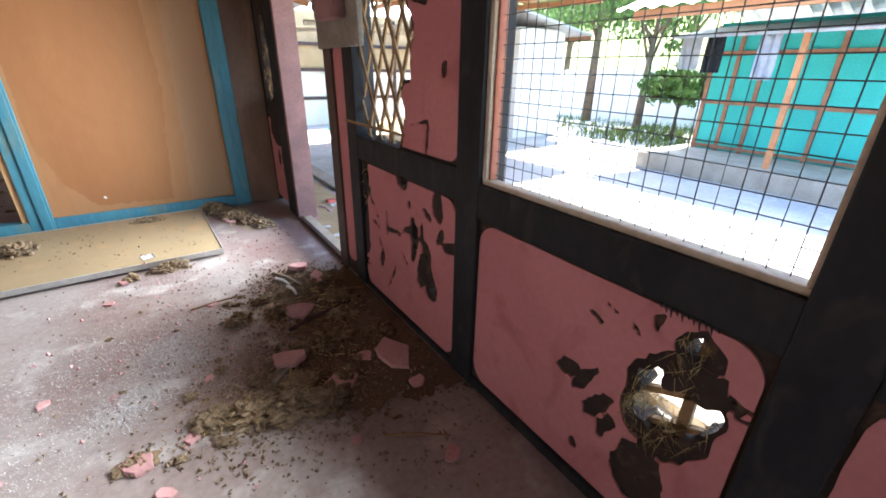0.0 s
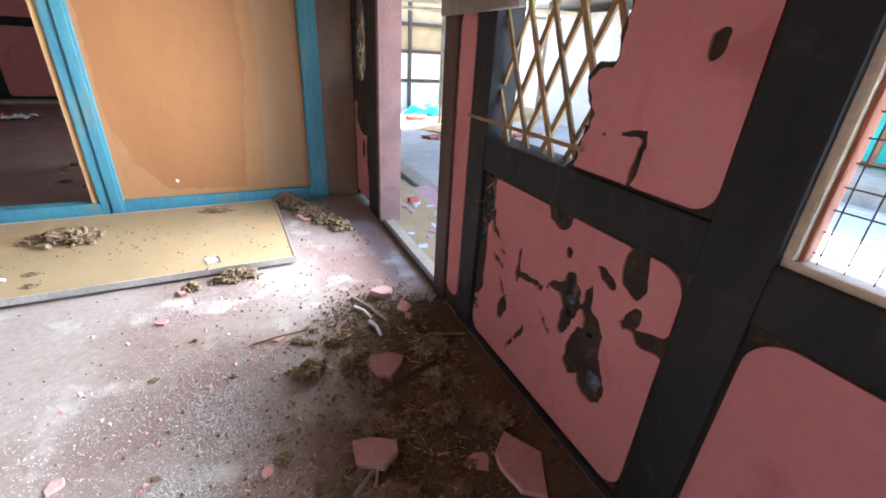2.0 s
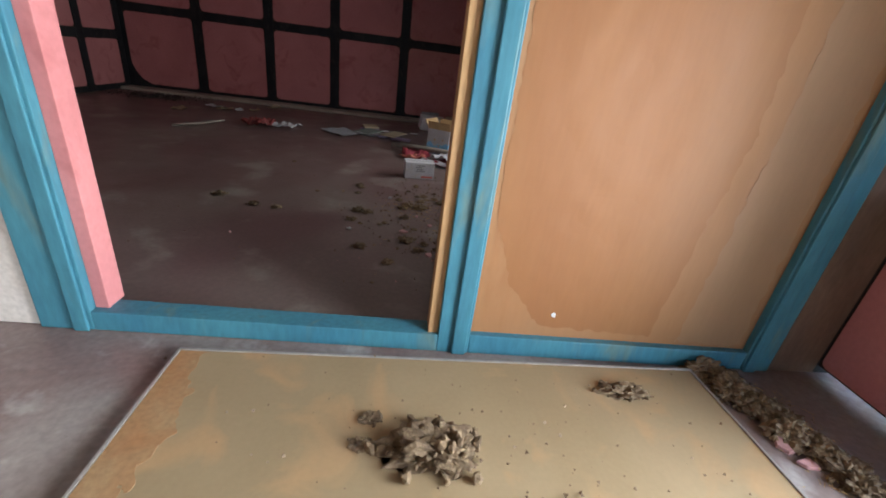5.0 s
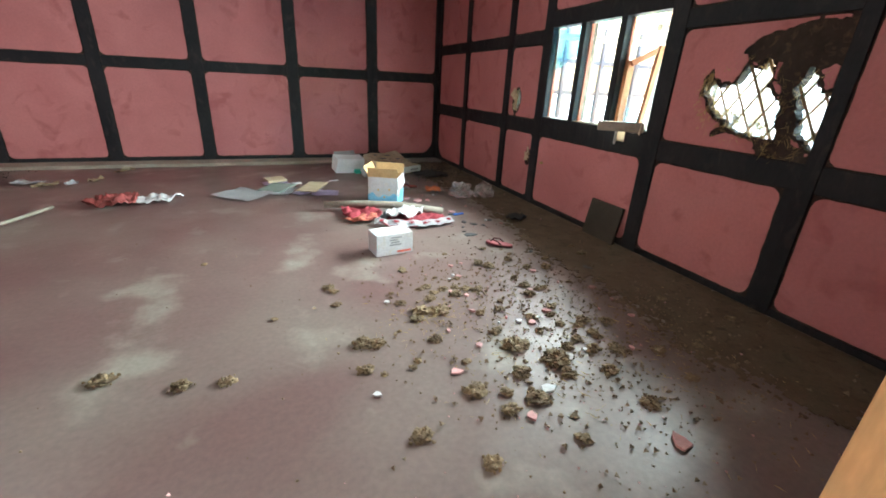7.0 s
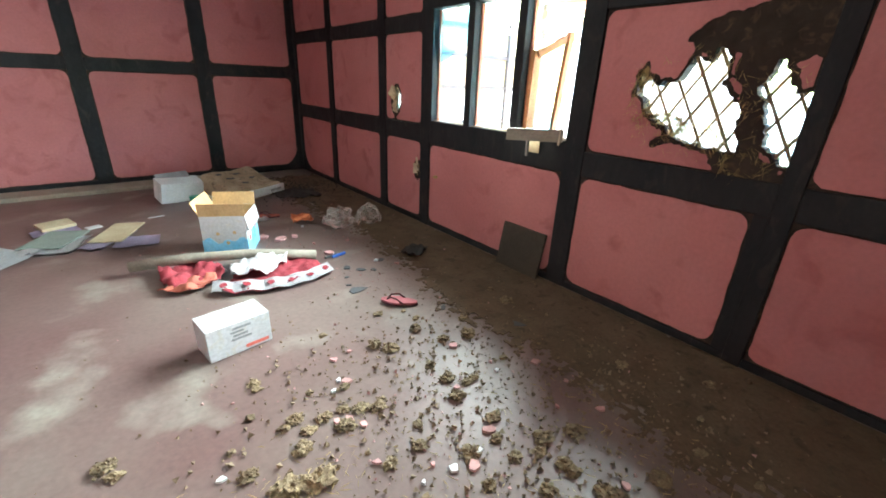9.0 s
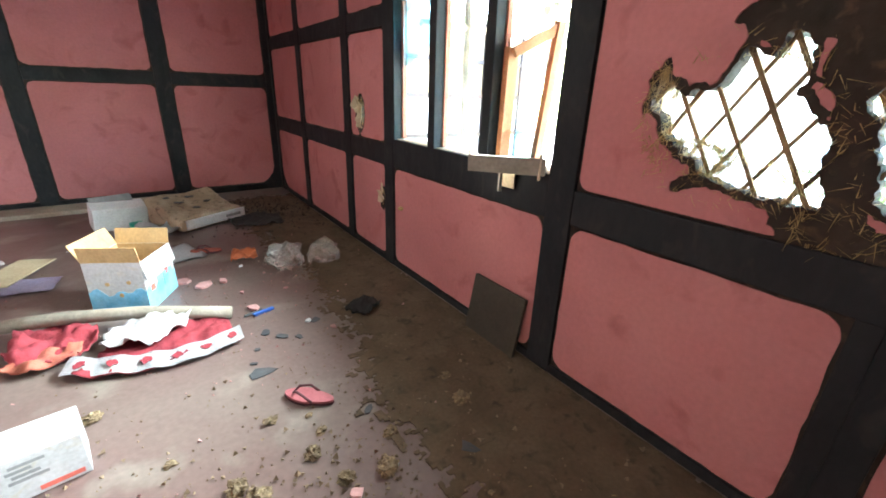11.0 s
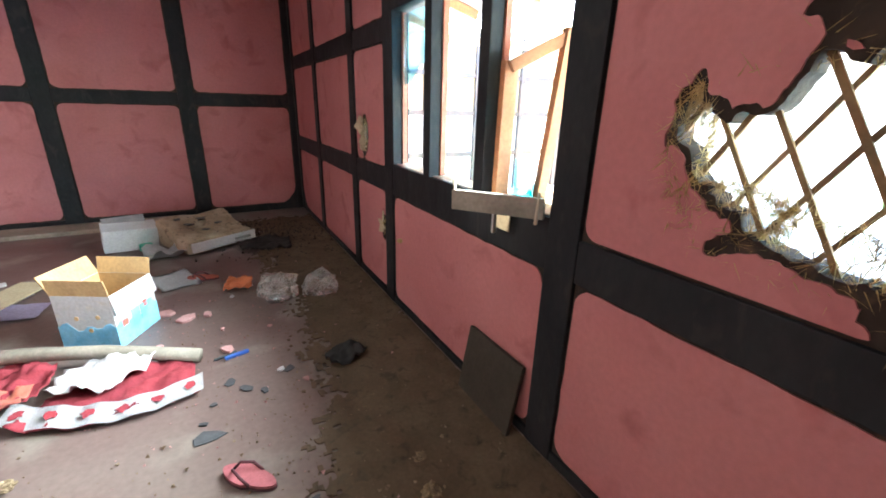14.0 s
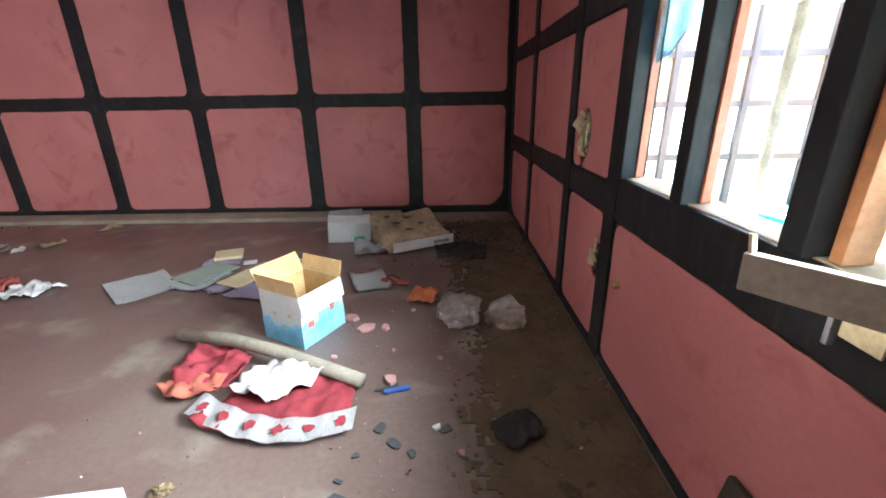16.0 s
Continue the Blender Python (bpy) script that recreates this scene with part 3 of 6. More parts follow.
# doorway in the porch
wall_box(E, "narrow_panel", -2.31, -2.14, -0.10, 0.0, 0.0, 2.9, CORE, east, 0)
part("plaster_panel", slab(E, rounded(-2.295, -2.155, 0.10, 1.52, 0.05), -0.02, 0.008), PINK, east)
wall_box(E, "door_jamb", -2.14, -2.0, -0.14, 0.02, 0.0, 2.12, DARKBROWN, east)
wall_box(E, "door_jamb", -0.86, -0.80, -0.16, 0.02, 0.0, 2.12, MAUVE, east, label="mauve painted door jamb")
wall_box(E, "door_head", -2.0, -0.86, -0.14, 0.02, 2.04, 2.12, DARKBROWN, east)
panel(E, east, -2.14, -0.80, 2.12, 2.9)
wall_box(E, "threshold", -2.0, -0.86, -0.10, -0.02, -0.02, 0.03, PALEWOOD, east, label="dusty worn wooden threshold")
wall_box(E, "threshold_edge", -2.0, -0.86, -0.02, 0.015, -0.02, 0.035, DARKBROWN, east)
# corner bay beyond the doorway
panel(E, east, -0.48, 0.0, 0.05, 0.92, flakes=[("e", -0.30, 0.80, 0.25, 0.16, 0), ("e", -0.44, 0.5, 0.07, 0.25, 0), ("e", -0.28, 0.52, 0.06, 0.10, 20)], r=0.03, holes=[("e", -0.30, 0.86, 0.012, 0.012, 0)])
panel(E, east, -0.48, 0.0, 0.92, 2.9, skin=False, lath=58,
      holes=[("p", [(-0.10, 1.10), (-0.30, 1.10), (-0.42, 1.20), (-0.43, 1.42), (-0.37, 1.60), (-0.31, 1.84), (-0.19, 1.84), (-0.15, 1.52), (-0.09, 1.30)])])

# room part
for u0, u1 in ((0.0, 0.14), (1.335, 1.43), (2.55, 2.71), (4.32, 4.47), (5.15, 5.29), (6.49, 6.63), (7.72, 7.83)):
    post(E, east, u0, u1)
BAYS = ((0.14, 1.335), (1.43, 2.55), (2.71, 4.32), (4.47, 5.15), (5.29, 6.49), (6.63, 7.72))
for k, (u0, u1) in enumerate(BAYS):
    top = 1.09 if k == 2 else 1.04
    beam(E, east, u0, u1, 0.87, top)
    beam(E, east, u0, u1, 0.0, 0.05)
    if k != 2:
        beam(E, east, u0, u1, 1.90, 2.04)
        panel(E, east, u0, u1, 2.04, 2.9)
    low = [("e", 4.545, 0.58, 0.035, 0.075, 0)] if k == 3 else []
    panel(E, east, 1.50 if k == 1 else u0, u1, 0.05, 0.87, r=0.07, holes=low, flakes=[("e", 4.545, 0.55, 0.05, 0.10, 0)] if low else ())
    if k in (0, 4, 5):
        panel(E, east, u0, u1, 1.04, 1.90)
wall_box(E, "painted_band", 1.43, 1.50, -0.10, 0.006, 0.05, 0.87, TIMBER, east, 0.004, "black painted edge beside the post")
panel(E, east, 4.47, 5.15, 1.04, 1.90, holes=[("e", 4.95, 1.25, 0.07, 0.13, 10)], flakes=[("e", 4.95, 1.24, 0.11, 0.17, 10)])
broken = panel(E, east, 1.43, 2.55, 1.04, 1.90, lath=60, pitch=0.115, lath_half=0.006, step=0.015,
               flakes=[("e", 2.02, 1.19, 0.10, 0.03, -25), ("e", 1.64, 1.32, 0.09, 0.28, 0), ("e", 1.62, 1.09, 0.16, 0.06, 0), ("e", 1.68, 1.58, 0.10, 0.10, 0), ("e", 1.78, 1.74, 0.26, 0.10, -8), ("e", 1.60, 1.74, 0.24, 0.14, 0), ("e", 2.28, 1.44, 0.02, 0.05, 15)],
               holes=[("p", [(2.28, 1.44), (2.24, 1.58), (2.15, 1.48), (2.05, 1.51), (1.98, 1.63), (1.91, 1.59), (1.86, 1.68), (1.80, 1.63), (1.81, 1.50), (1.69, 1.36), (1.71, 1.25), (1.66, 1.15), (1.79, 1.155), (1.98, 1.18), (2.17, 1.31)]),
                      ("p", [(1.65, 1.48), (1.60, 1.60), (1.53, 1.56), (1.49, 1.46), (1.40, 1.46), (1.40, 1.13), (1.47, 1.13), (1.56, 1.21), (1.60, 1.37)])])
straw_rim(E, broken, 1.98, 1.40, 0.30, 0.24, 600, 3)
straw_rim(E, broken, 1.98, 1.20, 0.24, 0.08, 500, 31)
straw_rim(E, broken, 1.62, 1.10, 0.10, 0.06, 300, 32)
straw_rim(E, broken, 1.53, 1.34, 0.09, 0.24, 160, 4)
straw_rim(E, broken, 2.24, 1.42, 0.05, 0.14, 600, 33)
straw_rim(E, broken, 2.10, 1.26, 0.14, 0.06, 600, 34)
for cu, cz, ru, rz, s in ((4.95, 1.25, 0.06, 0.12, 5), (4.545, 0.58, 0.03, 0.07, 6), (-4.50, 0.53, 0.11, 0.13, 7), (-0.3, 1.35, 0.12, 0.25, 8), (-2.54, 0.72, 0.06, 0.12, 9)):
    straw_rim(E, east, cu, cz, ru, rz, 110, s)
for k in range(16):
    a = random.Random(700 + k)
    cu, cz = ((4.95, 1.25), (4.545, 0.58))[k % 4 == 3]
    bm = bmesh.new()
    w, h = a.uniform(0.015, 0.035), a.uniform(0.03, 0.07)
    m = Matrix.Translation(E(cu + a.gauss(0, 0.03), a.uniform(0.0, 0.03), cz + a.gauss(0, 0.055))) @ Euler((a.uniform(-0.6, 0.6), a.uniform(-0.5, 0.5), a.uniform(-1, 1))).to_matrix().to_4x4()
    pts = [m @ Vector(p) for p in ((0, -w, -h), (0.004, w, -h * 0.7), (0.006, w * 0.8, h), (0.0, -w * 0.6, h * 0.8), (-0.004, -w, -h), (-0.003, w, -h * 0.7), (-0.001, w * 0.8, h), (-0.006, -w * 0.6, h * 0.8))]
    v = [bm.verts.new(p) for p in pts]
    for q in ((0, 1, 2, 3), (7, 6, 5, 4), (0, 4, 5, 1), (1, 5, 6, 2), (2, 6, 7, 3), (3, 7, 4, 0)):
        bm.faces.new([v[i] for i in q])
    part("straw_flap", bm, CREAM, east)
# dark brace where the east and north walls meet
part("corner_brace", slab(E, [(7.72, 0.05), (7.45, 0.05), (7.60, 0.12), (7.68, 0.22), (7.72, 0.36)], -0.02, 0.006), TIMBER, east)

# ---- north wall ----
north = thing("wall_north", "black timber framed wall with faded pink plaster panels", "wall", kind="structure")
KX = (-8.2, -6.74, -5.36, -4.06, -2.645, -1.29, 0.0)
for k, x in enumerate(KX):
    post(on_north, north, x - 0.085, min(x + 0.085, 0.0) if k else x + 0.085)
for k in range(6):
    u0, u1 = KX[k] + 0.085, KX[k + 1] - 0.085
    beam(on_north, north, u0, u1, 1.42, 1.56)
    beam(on_north, north, u0, u1, 0.0, 0.09)
    panel(on_north, north, u0, u1, 0.09, 1.42, r=0.07)
    panel(on_north, north, u0, u1, 1.56, 2.9, r=0.07)
wall_box(on_north, "footing", -8.2, -1.5, 0.014, 0.36, -0.02, 0.045, CEMENT, north, 0.012, "low cement footing along the wall")
part("corner_brace", slab(on_north, [(-0.085, 0.05), (-0.36, 0.05), (-0.20, 0.14), (-0.12, 0.24), (-0.085, 0.36)], -0.02, 0.006), TIMBER, north)

part("corner_brace", slab(on_north, [(-8.115, 0.09), (-7.75, 0.09), (-7.95, 0.20), (-8.05, 0.34), (-8.115, 0.5)], -0.02, 0.006), TIMBER, north)

# ---- west wall of the room ----
west = thing("wall_west", "black timber framed wall with pink plaster panels", "wall", kind="structure")
WY = (0.14, 1.5, 2.8, 4.1, 5.4, 6.7, 7.75)
for y in WY:
    post(on_west, west, y - 0.08, y + 0.08)
for k in range(6):
    u0, u1 = WY[k] + 0.08, WY[k + 1] - 0.08
    beam(on_west, west, u0, u1, 0.0, 0.09)
    beam(on_west, west, u0, u1, 0.9, 1.04)
    panel(on_west, west, u0, u1, 0.09, 0.9)
    panel(on_west, west, u0, u1, 1.04, 2.9)
solo("wall_corner", one_box(-8.32, -8.2, 7.75, 7.95, -0.02, 2.9), TIMBER, "dark timber at the outer corner", "wall", kind="structure")

# ---- partition between porch and room ----
front = thing("wall_partition", "partition with blue painted frame, plywood panel and open doorway", "wall", kind="structure")
F = on_front


def fbox(name, u0, u1, y0, y1, z0, z1, mt, bevel=0.006, label=""):
    return part(name, one_box(u0, u1, y0, y1, z0, z1, bevel), mt, front, label)


fbox("plaster_wall", -5.3, -3.95, 0.0, 0.12, 0.0, 2.9, PLASTER, 0.004, "pale plaster wall")
fbox("plaster_wall", -8.2, -5.3, 0.0, 0.12, 0.0, 2.9, PINK, 0.004)
fbox("frame_post", -3.95, -3.72, -0.02, 0.12, 0.0, 2.2, BLUE, label="blue painted door post")
fbox("frame_bead", -3.80, -3.735, -0.035, -0.02, 0.0, 2.2, BLUE)
fbox("jamb_lining", -3.72, -3.66, 0.02, 0.13, 0.10, 2.08, PINK, 0.004, "pink painted door reveal")
fbox("frame_post", -2.12, -1.96, -0.02, 0.10, 0.0, 2.2, BLUE, label="blue painted post beside the doorway")
fbox("frame_bead", -2.045, -1.975, -0.036, -0.02, 0.0, 2.2, BLUE)
fbox("jamb_lining", -2.17, -2.12, 0.0, 0.12, 0.09, 2.08, TAN, 0.004, "bare brown wooden door reveal")
fbox("frame_post", -0.46, -0.30, -0.02, 0.10, 0.0, 2.2, BLUE)
fbox("frame_bead", -0.45, -0.385, -0.036, -0.02, 0.0, 2.2, BLUE)
fbox("bottom_rail", -1.96, -0.46, -0.018, 0.10, 0.0, 0.11, BLUE)
fbox("door_sill", -3.72, -2.12, -0.018, 0.10, 0.0, 0.10, BLUE, label="blue painted door sill")
fbox("top_rail", -3.72, -0.30, -0.018, 0.10, 2.08, 2.2, BLUE)
fbox("plywood_panel", -1.96, -0.46, 0.02, 0.04, 0.11, 2.08, PLY, 0.0, "stained orange plywood panel")
for mt, pts in ((PLYSTAIN, [(-1.93, 1.30), (-1.93, 0.75), (-1.82, 0.42), (-1.62, 0.17), (-1.02, 0.15), (-0.98, 0.50), (-0.90, 1.20), (-0.92, 2.06), (-1.93, 2.06)]), (PALEPLY, [(-0.86, 0.13), (-0.50, 0.13), (-0.50, 2.06), (-0.78, 2.06), (-0.80, 1.1)])):
    part("stain", sheet(F, -1.955, -0.465, 0.115, 2.075, -0.019, -0.0185, lambda u, z: -outside_hole(u, z, ("p", pts), 0.02), 0.03), mt, front, "dull water stain on the plywood")
fbox("side_board", -0.30, 0.0, 0.0, 0.03, 0.0, 2.9, BROWNBOARD, 0.003, "smoke-stained brown board")
fbox("upper_board", -3.95, -0.30, 0.0, 0.06, 2.2, 2.9, BROWNBOARD, 0.003)

# ---- plain unseen walls that close the porch, brown to cut bounced light ----
solo("wall_porch_west", one_box(-5.42, -5.3, -7.6, -0.0, -0.02, 2.9), BROWNBOARD, "plain unseen brown boarded wall closing the porch", "wall", kind="structure")
# invented entrance, its width set by the light it lets in
pw = thing("wall_porch_south", "plain unseen brown boarded wall with an invented open entrance", "wall", kind="structure")
part("boarding", one_box(-5.3, -4.4, -7.6, -7.48, -0.02, 2.9), BROWNBOARD, pw)
part("boarding", one_box(-3.3, 0.0, -7.6, -7.48, -0.02, 2.9), BROWNBOARD, pw)
part("boarding", one_box(-4.4, -3.3, -7.6, -7.48, 2.2, 2.9), BROWNBOARD, pw)

# ---- mesh window of the porch ----
mw = thing("window_mesh", "wire mesh window in a pale timber frame", "window", kind="structure")
wall_box(E, "window_sill", -4.69, -3.645, -0.06, -0.008, 0.98, 1.0, PALEWOOD, mw)
wall_box(E, "window_frame", -3.67, -3.645, -0.045, -0.005, 1.0, 2.10, PALEWOOD, mw)
wall_box(E, "window_trim", -3.68, -3.67, -0.06, -0.02, 1.0, 2.10, REDWOOD, mw)
wall_box(E, "window_frame", -4.69, -4.675, -0.045, -0.01, 1.0, 2.10, PALEWOOD, mw)
k = 0
while -3.695 - k * 0.045 > -4.67:
    u = -3.695 - k * 0.045
    part("wire", tube(bmesh.new(), [E(u, -0.040, 1.0), E(u + 0.004 * math.sin(k * 2.1), -0.040, 1.5), E(u, -0.040, 2.1)], 0.0016, 5), WIRE, mw)
    k += 1
for k in range(24):
    z = 1.02 + k * 0.045
    part("wire", tube(bmesh.new(), [E(-4.67, -0.0435, z), E(-4.18, -0.0435, z + 0.003 * math.sin(k * 1.7)), E(-3.67, -0.0435, z)], 0.0016, 5), WIRE, mw)

# ---- room window ----
win = thing("window_room", "dark timber window with broken panes and one casement hanging open", "window", kind="structure")
for a, b in ((3.18, 3.26), (3.735, 3.815), (4.285, 4.32)):
    wall_box(E, "mullion", a, b, -0.08, 0.02, 1.09, 2.06, TIMBER, win)
for a in (2.712, 3.166, 3.262, 3.721, 4.271):
    wall_box(E, "sash_edge", a, a + 0.014, -0.085, -0.05, 1.10, 2.05, REDWOOD, win, 0.002)
wall_box(E, "window_head", 2.71, 4.32, -0.12, 0.016, 2.06, 2.22, TIMBER, win)
panel(E, east, 2.71, 4.32, 2.22, 2.9)
wall_box(E, "window_sill", 2.71, 4.32, -0.15, -0.012, 1.084, 1.095, PALEWOOD, win, 0.003)
part("glass_pane", slab(E, [(3.82, 2.04), (4.27, 2.04), (4.27, 1.62), (4.16, 1.64), (4.04, 1.73), (3.82, 1.76)], -0.068, -0.064), BLUEGLASS, win, "broken piece of blue glass").visible_shadow = False
# the casement has dropped and swung out; its bottom rail hangs into the room
sash = part("casement", bar(bmesh.new(), (0.02, 3.07, 1.66), (0.25, 2.98, 1.79), 0.05, 0.035), ORANGEWOOD, win, "orange-brown broken casement hanging askew")
part("stile", bar(bmesh.new(), (0.05, 3.115, 1.69), (0.05, 3.125, 1.10), 0.035, 0.075), ORANGEWOOD, sash)
part("stile", bar(bmesh.new(), (0.25, 2.98, 1.82), (0.16, 2.97, 1.10), 0.035, 0.055), ORANGEWOOD, sash)
part("bottom_rail", bar(bmesh.new(), (-0.25, 3.06, 1.115), (-0.035, 2.72, 1.125), 0.085, 0.03), GREYWOOD, sash, "grey weathered bottom rail")
part("splinter", bar(bmesh.new(), (-0.245, 3.05, 1.15), (-0.25, 3.055, 1.20), 0.012, 0.012), PALEWOOD, sash)
part("splinter", bar(bmesh.new(), (-0.06, 2.735, 1.06), (-0.055, 2.735, 1.19), 0.012, 0.012), PALEWOOD, sash)
bm = slab(E, [(2.95, 1.10), (3.09, 1.10), (3.09, 1.27), (3.03, 1.285), (2.95, 1.26)], -0.104, -0.10)
part("glass_pane", bm, BLUEGLASS, sash, "remaining strip of blue glass").visible_shadow = False
# ---- outdoors by the house ----
solo("apron", one_box(0.12, 0.72, -7.6, 7.95, -0.5, -0.10, 0.015), SAND, "sandy apron along the house wall", "apron", kind="structure")
solo("step", one_box(0.72, 1.05, -3.2, 0.6, -0.5, -0.17, 0.02), PINKSTEP, "worn pink washed step outside the doorway", "step", kind="structure")
solo("apron_edge", one_box(1.05, 1.30, -7.6, 7.95, -0.5, -0.28, 0.02), CEMENT, "pale cement edge of the yard", "kerb", kind="structure")

# teal building across the yard
tb = thing("teal_building", "teal sheet building with rusty battens and tin roof", "building")
part("plinth", one_box(6.95, 12.5, -9.0, -0.05, -0.36, -0.04, 0.02), CEMENT, tb)
part("wall", one_box(8.5, 12.4, -8.9, -0.35, -0.04, 2.30), TEAL, tb)
for y in (-0.35, -0.8, -1.25, -2.3, -3.2, -4.2, -5.2, -6.2, -7.2):
    part("batten", one_box(8.46, 8.5, y - 0.035, y + 0.035, -0.04, 2.25), RUST, tb)
for z in (0.0, 0.85, 1.75):
    part("batten", one_box(8.45, 8.5, -8.9, -0.35, z, z + 0.06), RUST, tb)
part("post", one_box(7.25, 7.33, -2.2, -2.12, -0.04, 2.05), ORANGEWOOD, tb)
part("awning", box(bmesh.new(), -0.75, 0.75, -4.3, 4.3, -0.02, 0.02, m=pose(7.75, -4.55, 2.10, 0, -9, 0)), TIN, tb)
part("fascia", one_box(7.0, 7.06, -9.2, 0.6, 2.32, 2.48), ORANGEWOOD, tb)
bm = bmesh.new()
prev = None
for k in range(121):
    y = -9.4 + 10.3 * k / 120
    h = 0.03 * math.sin(k * 1.57)
    row = [bm.verts.new((6.85, y, 2.50 + h)), bm.verts.new((9.8, y, 3.5 + h)), bm.verts.new((12.8, y, 2.50 + h))]
    if prev:
        for i in range(2):
            bm.faces.new((prev[i], prev[i + 1], row[i + 1], row[i]))
    prev = row
part("roof", bm, TIN, tb)
# washing that hangs under its eave
for k, (y, w, h, mt, lab) in enumerate(((-0.55, 0.35, 0.55, GREYSACK, "grey cloth hung under the eave"), (-0.95, 0.3, 0.6, BLACKCLOTH, "dark cloth hung under the eave"), (-1.75, 0.3, 0.7, WHITECLOTH, "white cloth hung under the eave"))):
    bm = bmesh.new()
    rows = []
    for i in range(9):
        rows.append([])
        for j in range(8):
            v = (i / 8 - 0.5)
            rows[i].append(bm.verts.new((7.15 + 0.04 * math.sin(i * 1.9 + j * 0.3), y + v * w * (1 - 0.1 * j / 7), 2.02 - h * j / 7)))
    for i in range(8):
        for j in range(7):
            bm.faces.new((rows[i][j], rows[i + 1][j], rows[i + 1][j + 1], rows[i][j + 1]))
    bmesh.ops.solidify(bm, geom=bm.faces[:], thickness=0.01)
    solo("hanging_cloth", bm, mt, lab, "cloth", group="washing", smooth=True)

# whitewashed house
wb = thing("white_house", "whitewashed house with a sloping tin roof", "building")
part("wall", one_box(7.3, 9.0, 4.0, 8.2, -0.36, 2.45), WHITEWALL, wb)
part("roof", box(bmesh.new(), -1.3, 1.35, -2.6, 2.6, -0.03, 0.03, m=pose(8.2, 6.1, 2.55, 0, 9, 0)), TIN, wb)
part("fascia", one_box(9.45, 9.50, 3.5, 8.7, 2.22, 2.34), RUST, wb)
wl = solo("boundary_wall", one_box(14.0, 14.2, 1.5, 12.0, -0.36, 1.5), WHITEWALL, "sunlit whitewashed boundary wall beyond the lane", "wall", kind="structure")

# open shed
sh = thing("open_shed", "open timber shed with woven bamboo wall, tin roof and an added unseen shade roof", "shed")
for x in (2.0, 3.6, 5.2, 6.6):
    part("post", tube(bmesh.new(), [(x, 6.0, -0.36), (x, 6.0, 2.7)], 0.05, 8), GREYWOOD, sh)
for x in (1.6, 2.8, 4.0, 5.2, 6.4):
    part("wall_post", one_box(x - 0.05, x + 0.05, 9.30, 9.38, -0.36, 2.9), DARKBROWN, sh)
part("wall", one_box(1.2, 7.2, 9.4, 9.5, 1.35, 3.0), WEAVE, sh)
part("lower_wall", one_box(1.2, 7.2, 9.4, 9.5, -0.36, 1.35), WHITEWALL, sh)
for z in (0.5, 1.35, 2.1):
    part("rail", one_box(1.2, 7.2, 9.33, 9.39, z - 0.05, z + 0.05), DARKBROWN, sh)
part("front_beam", tube(bmesh.new(), [(1.3, 6.0, 2.2), (7.0, 6.0, 2.3)], 0.045, 8), PALEWOOD, sh)
for x in (1.9, 3.2, 4.5, 5.8, 6.9):
    part("rafter", box(bmesh.new(), -0.04, 0.04, -2.8, 2.8, -0.06, 0.04, m=pose(x, 4.1, 2.84, 2, 0, 0)), ORANGEWOOD, sh)
for y in (1.9, 3.4, 4.9, 6.2):
    part("purlin", box(bmesh.new(), -2.8, 2.8, -0.03, 0.03, 0.0, 0.05, m=pose(4.4, y, 2.80 + 0.035 * (y - 4.1) + 0.085, 0, 0, 0)), TAN, sh)
# roof over the window side, drawn out further south to shade the yard
part("roof", box(bmesh.new(), -2.8, 2.8, -2.8, 2.8, -0.02, 0.02, m=pose(4.4, 4.1, 2.98, 2, 0, 0)), WEAVE, sh)
# unseen extra roof, added to keep sun off the yard by the doorway
part("roof", box(bmesh.new(), -1.7, 1.7, -1.3, 1.3, -0.02, 0.02, m=pose(3.3, 0.0, 2.86, 2, 0, 0)), WEAVE, sh)
part("tie_beam", tube(bmesh.new(), [(1.9, 4.6, 2.25), (6.9, 4.6, 2.32)], 0.05, 8), PALEWOOD, sh)
part("post", tube(bmesh.new(), [(4.5, 4.6, -0.36), (4.5, 4.6, 2.9)], 0.055, 8), PALEWOOD, sh)

# brick edging and sand
for r in range(3):
    for c in range(12):
        if (r * 5 + c * 3) % 7 == 0:
            continue
        solo("brick", one_box(-0.115, 0.115, -0.055, 0.055, 0, 0.07, 0.006), BRICK, "loose red brick laid as yard edging", "brick",
             pose(2.6 + c * 0.245 + 0.1 * (r % 2), 4.15 + r * 0.13 + 0.05 * math.sin(c), -0.35, 0, 0, 6 * math.sin(c * 3 + r)), "brick edging")
solo("sand_heap", lump(bmesh.new(), (0, 0, 0), (1.6, 1.0, 0.35), 0.25, 4, 2.0), SAND, "heap of yellow sand by the shed", "sand", pose(6.2, 7.4, -0.36), kind="stuff", smooth=True)
solo("sand_heap", lump(bmesh.new(), (0, 0, 0), (1.4, 0.8, 0.12), 0.25, 4, 5.0), SAND, "low spread of sand behind the bricks", "sand", pose(4.2, 5.4, -0.36), kind="stuff", smooth=True)

# trees and hillside


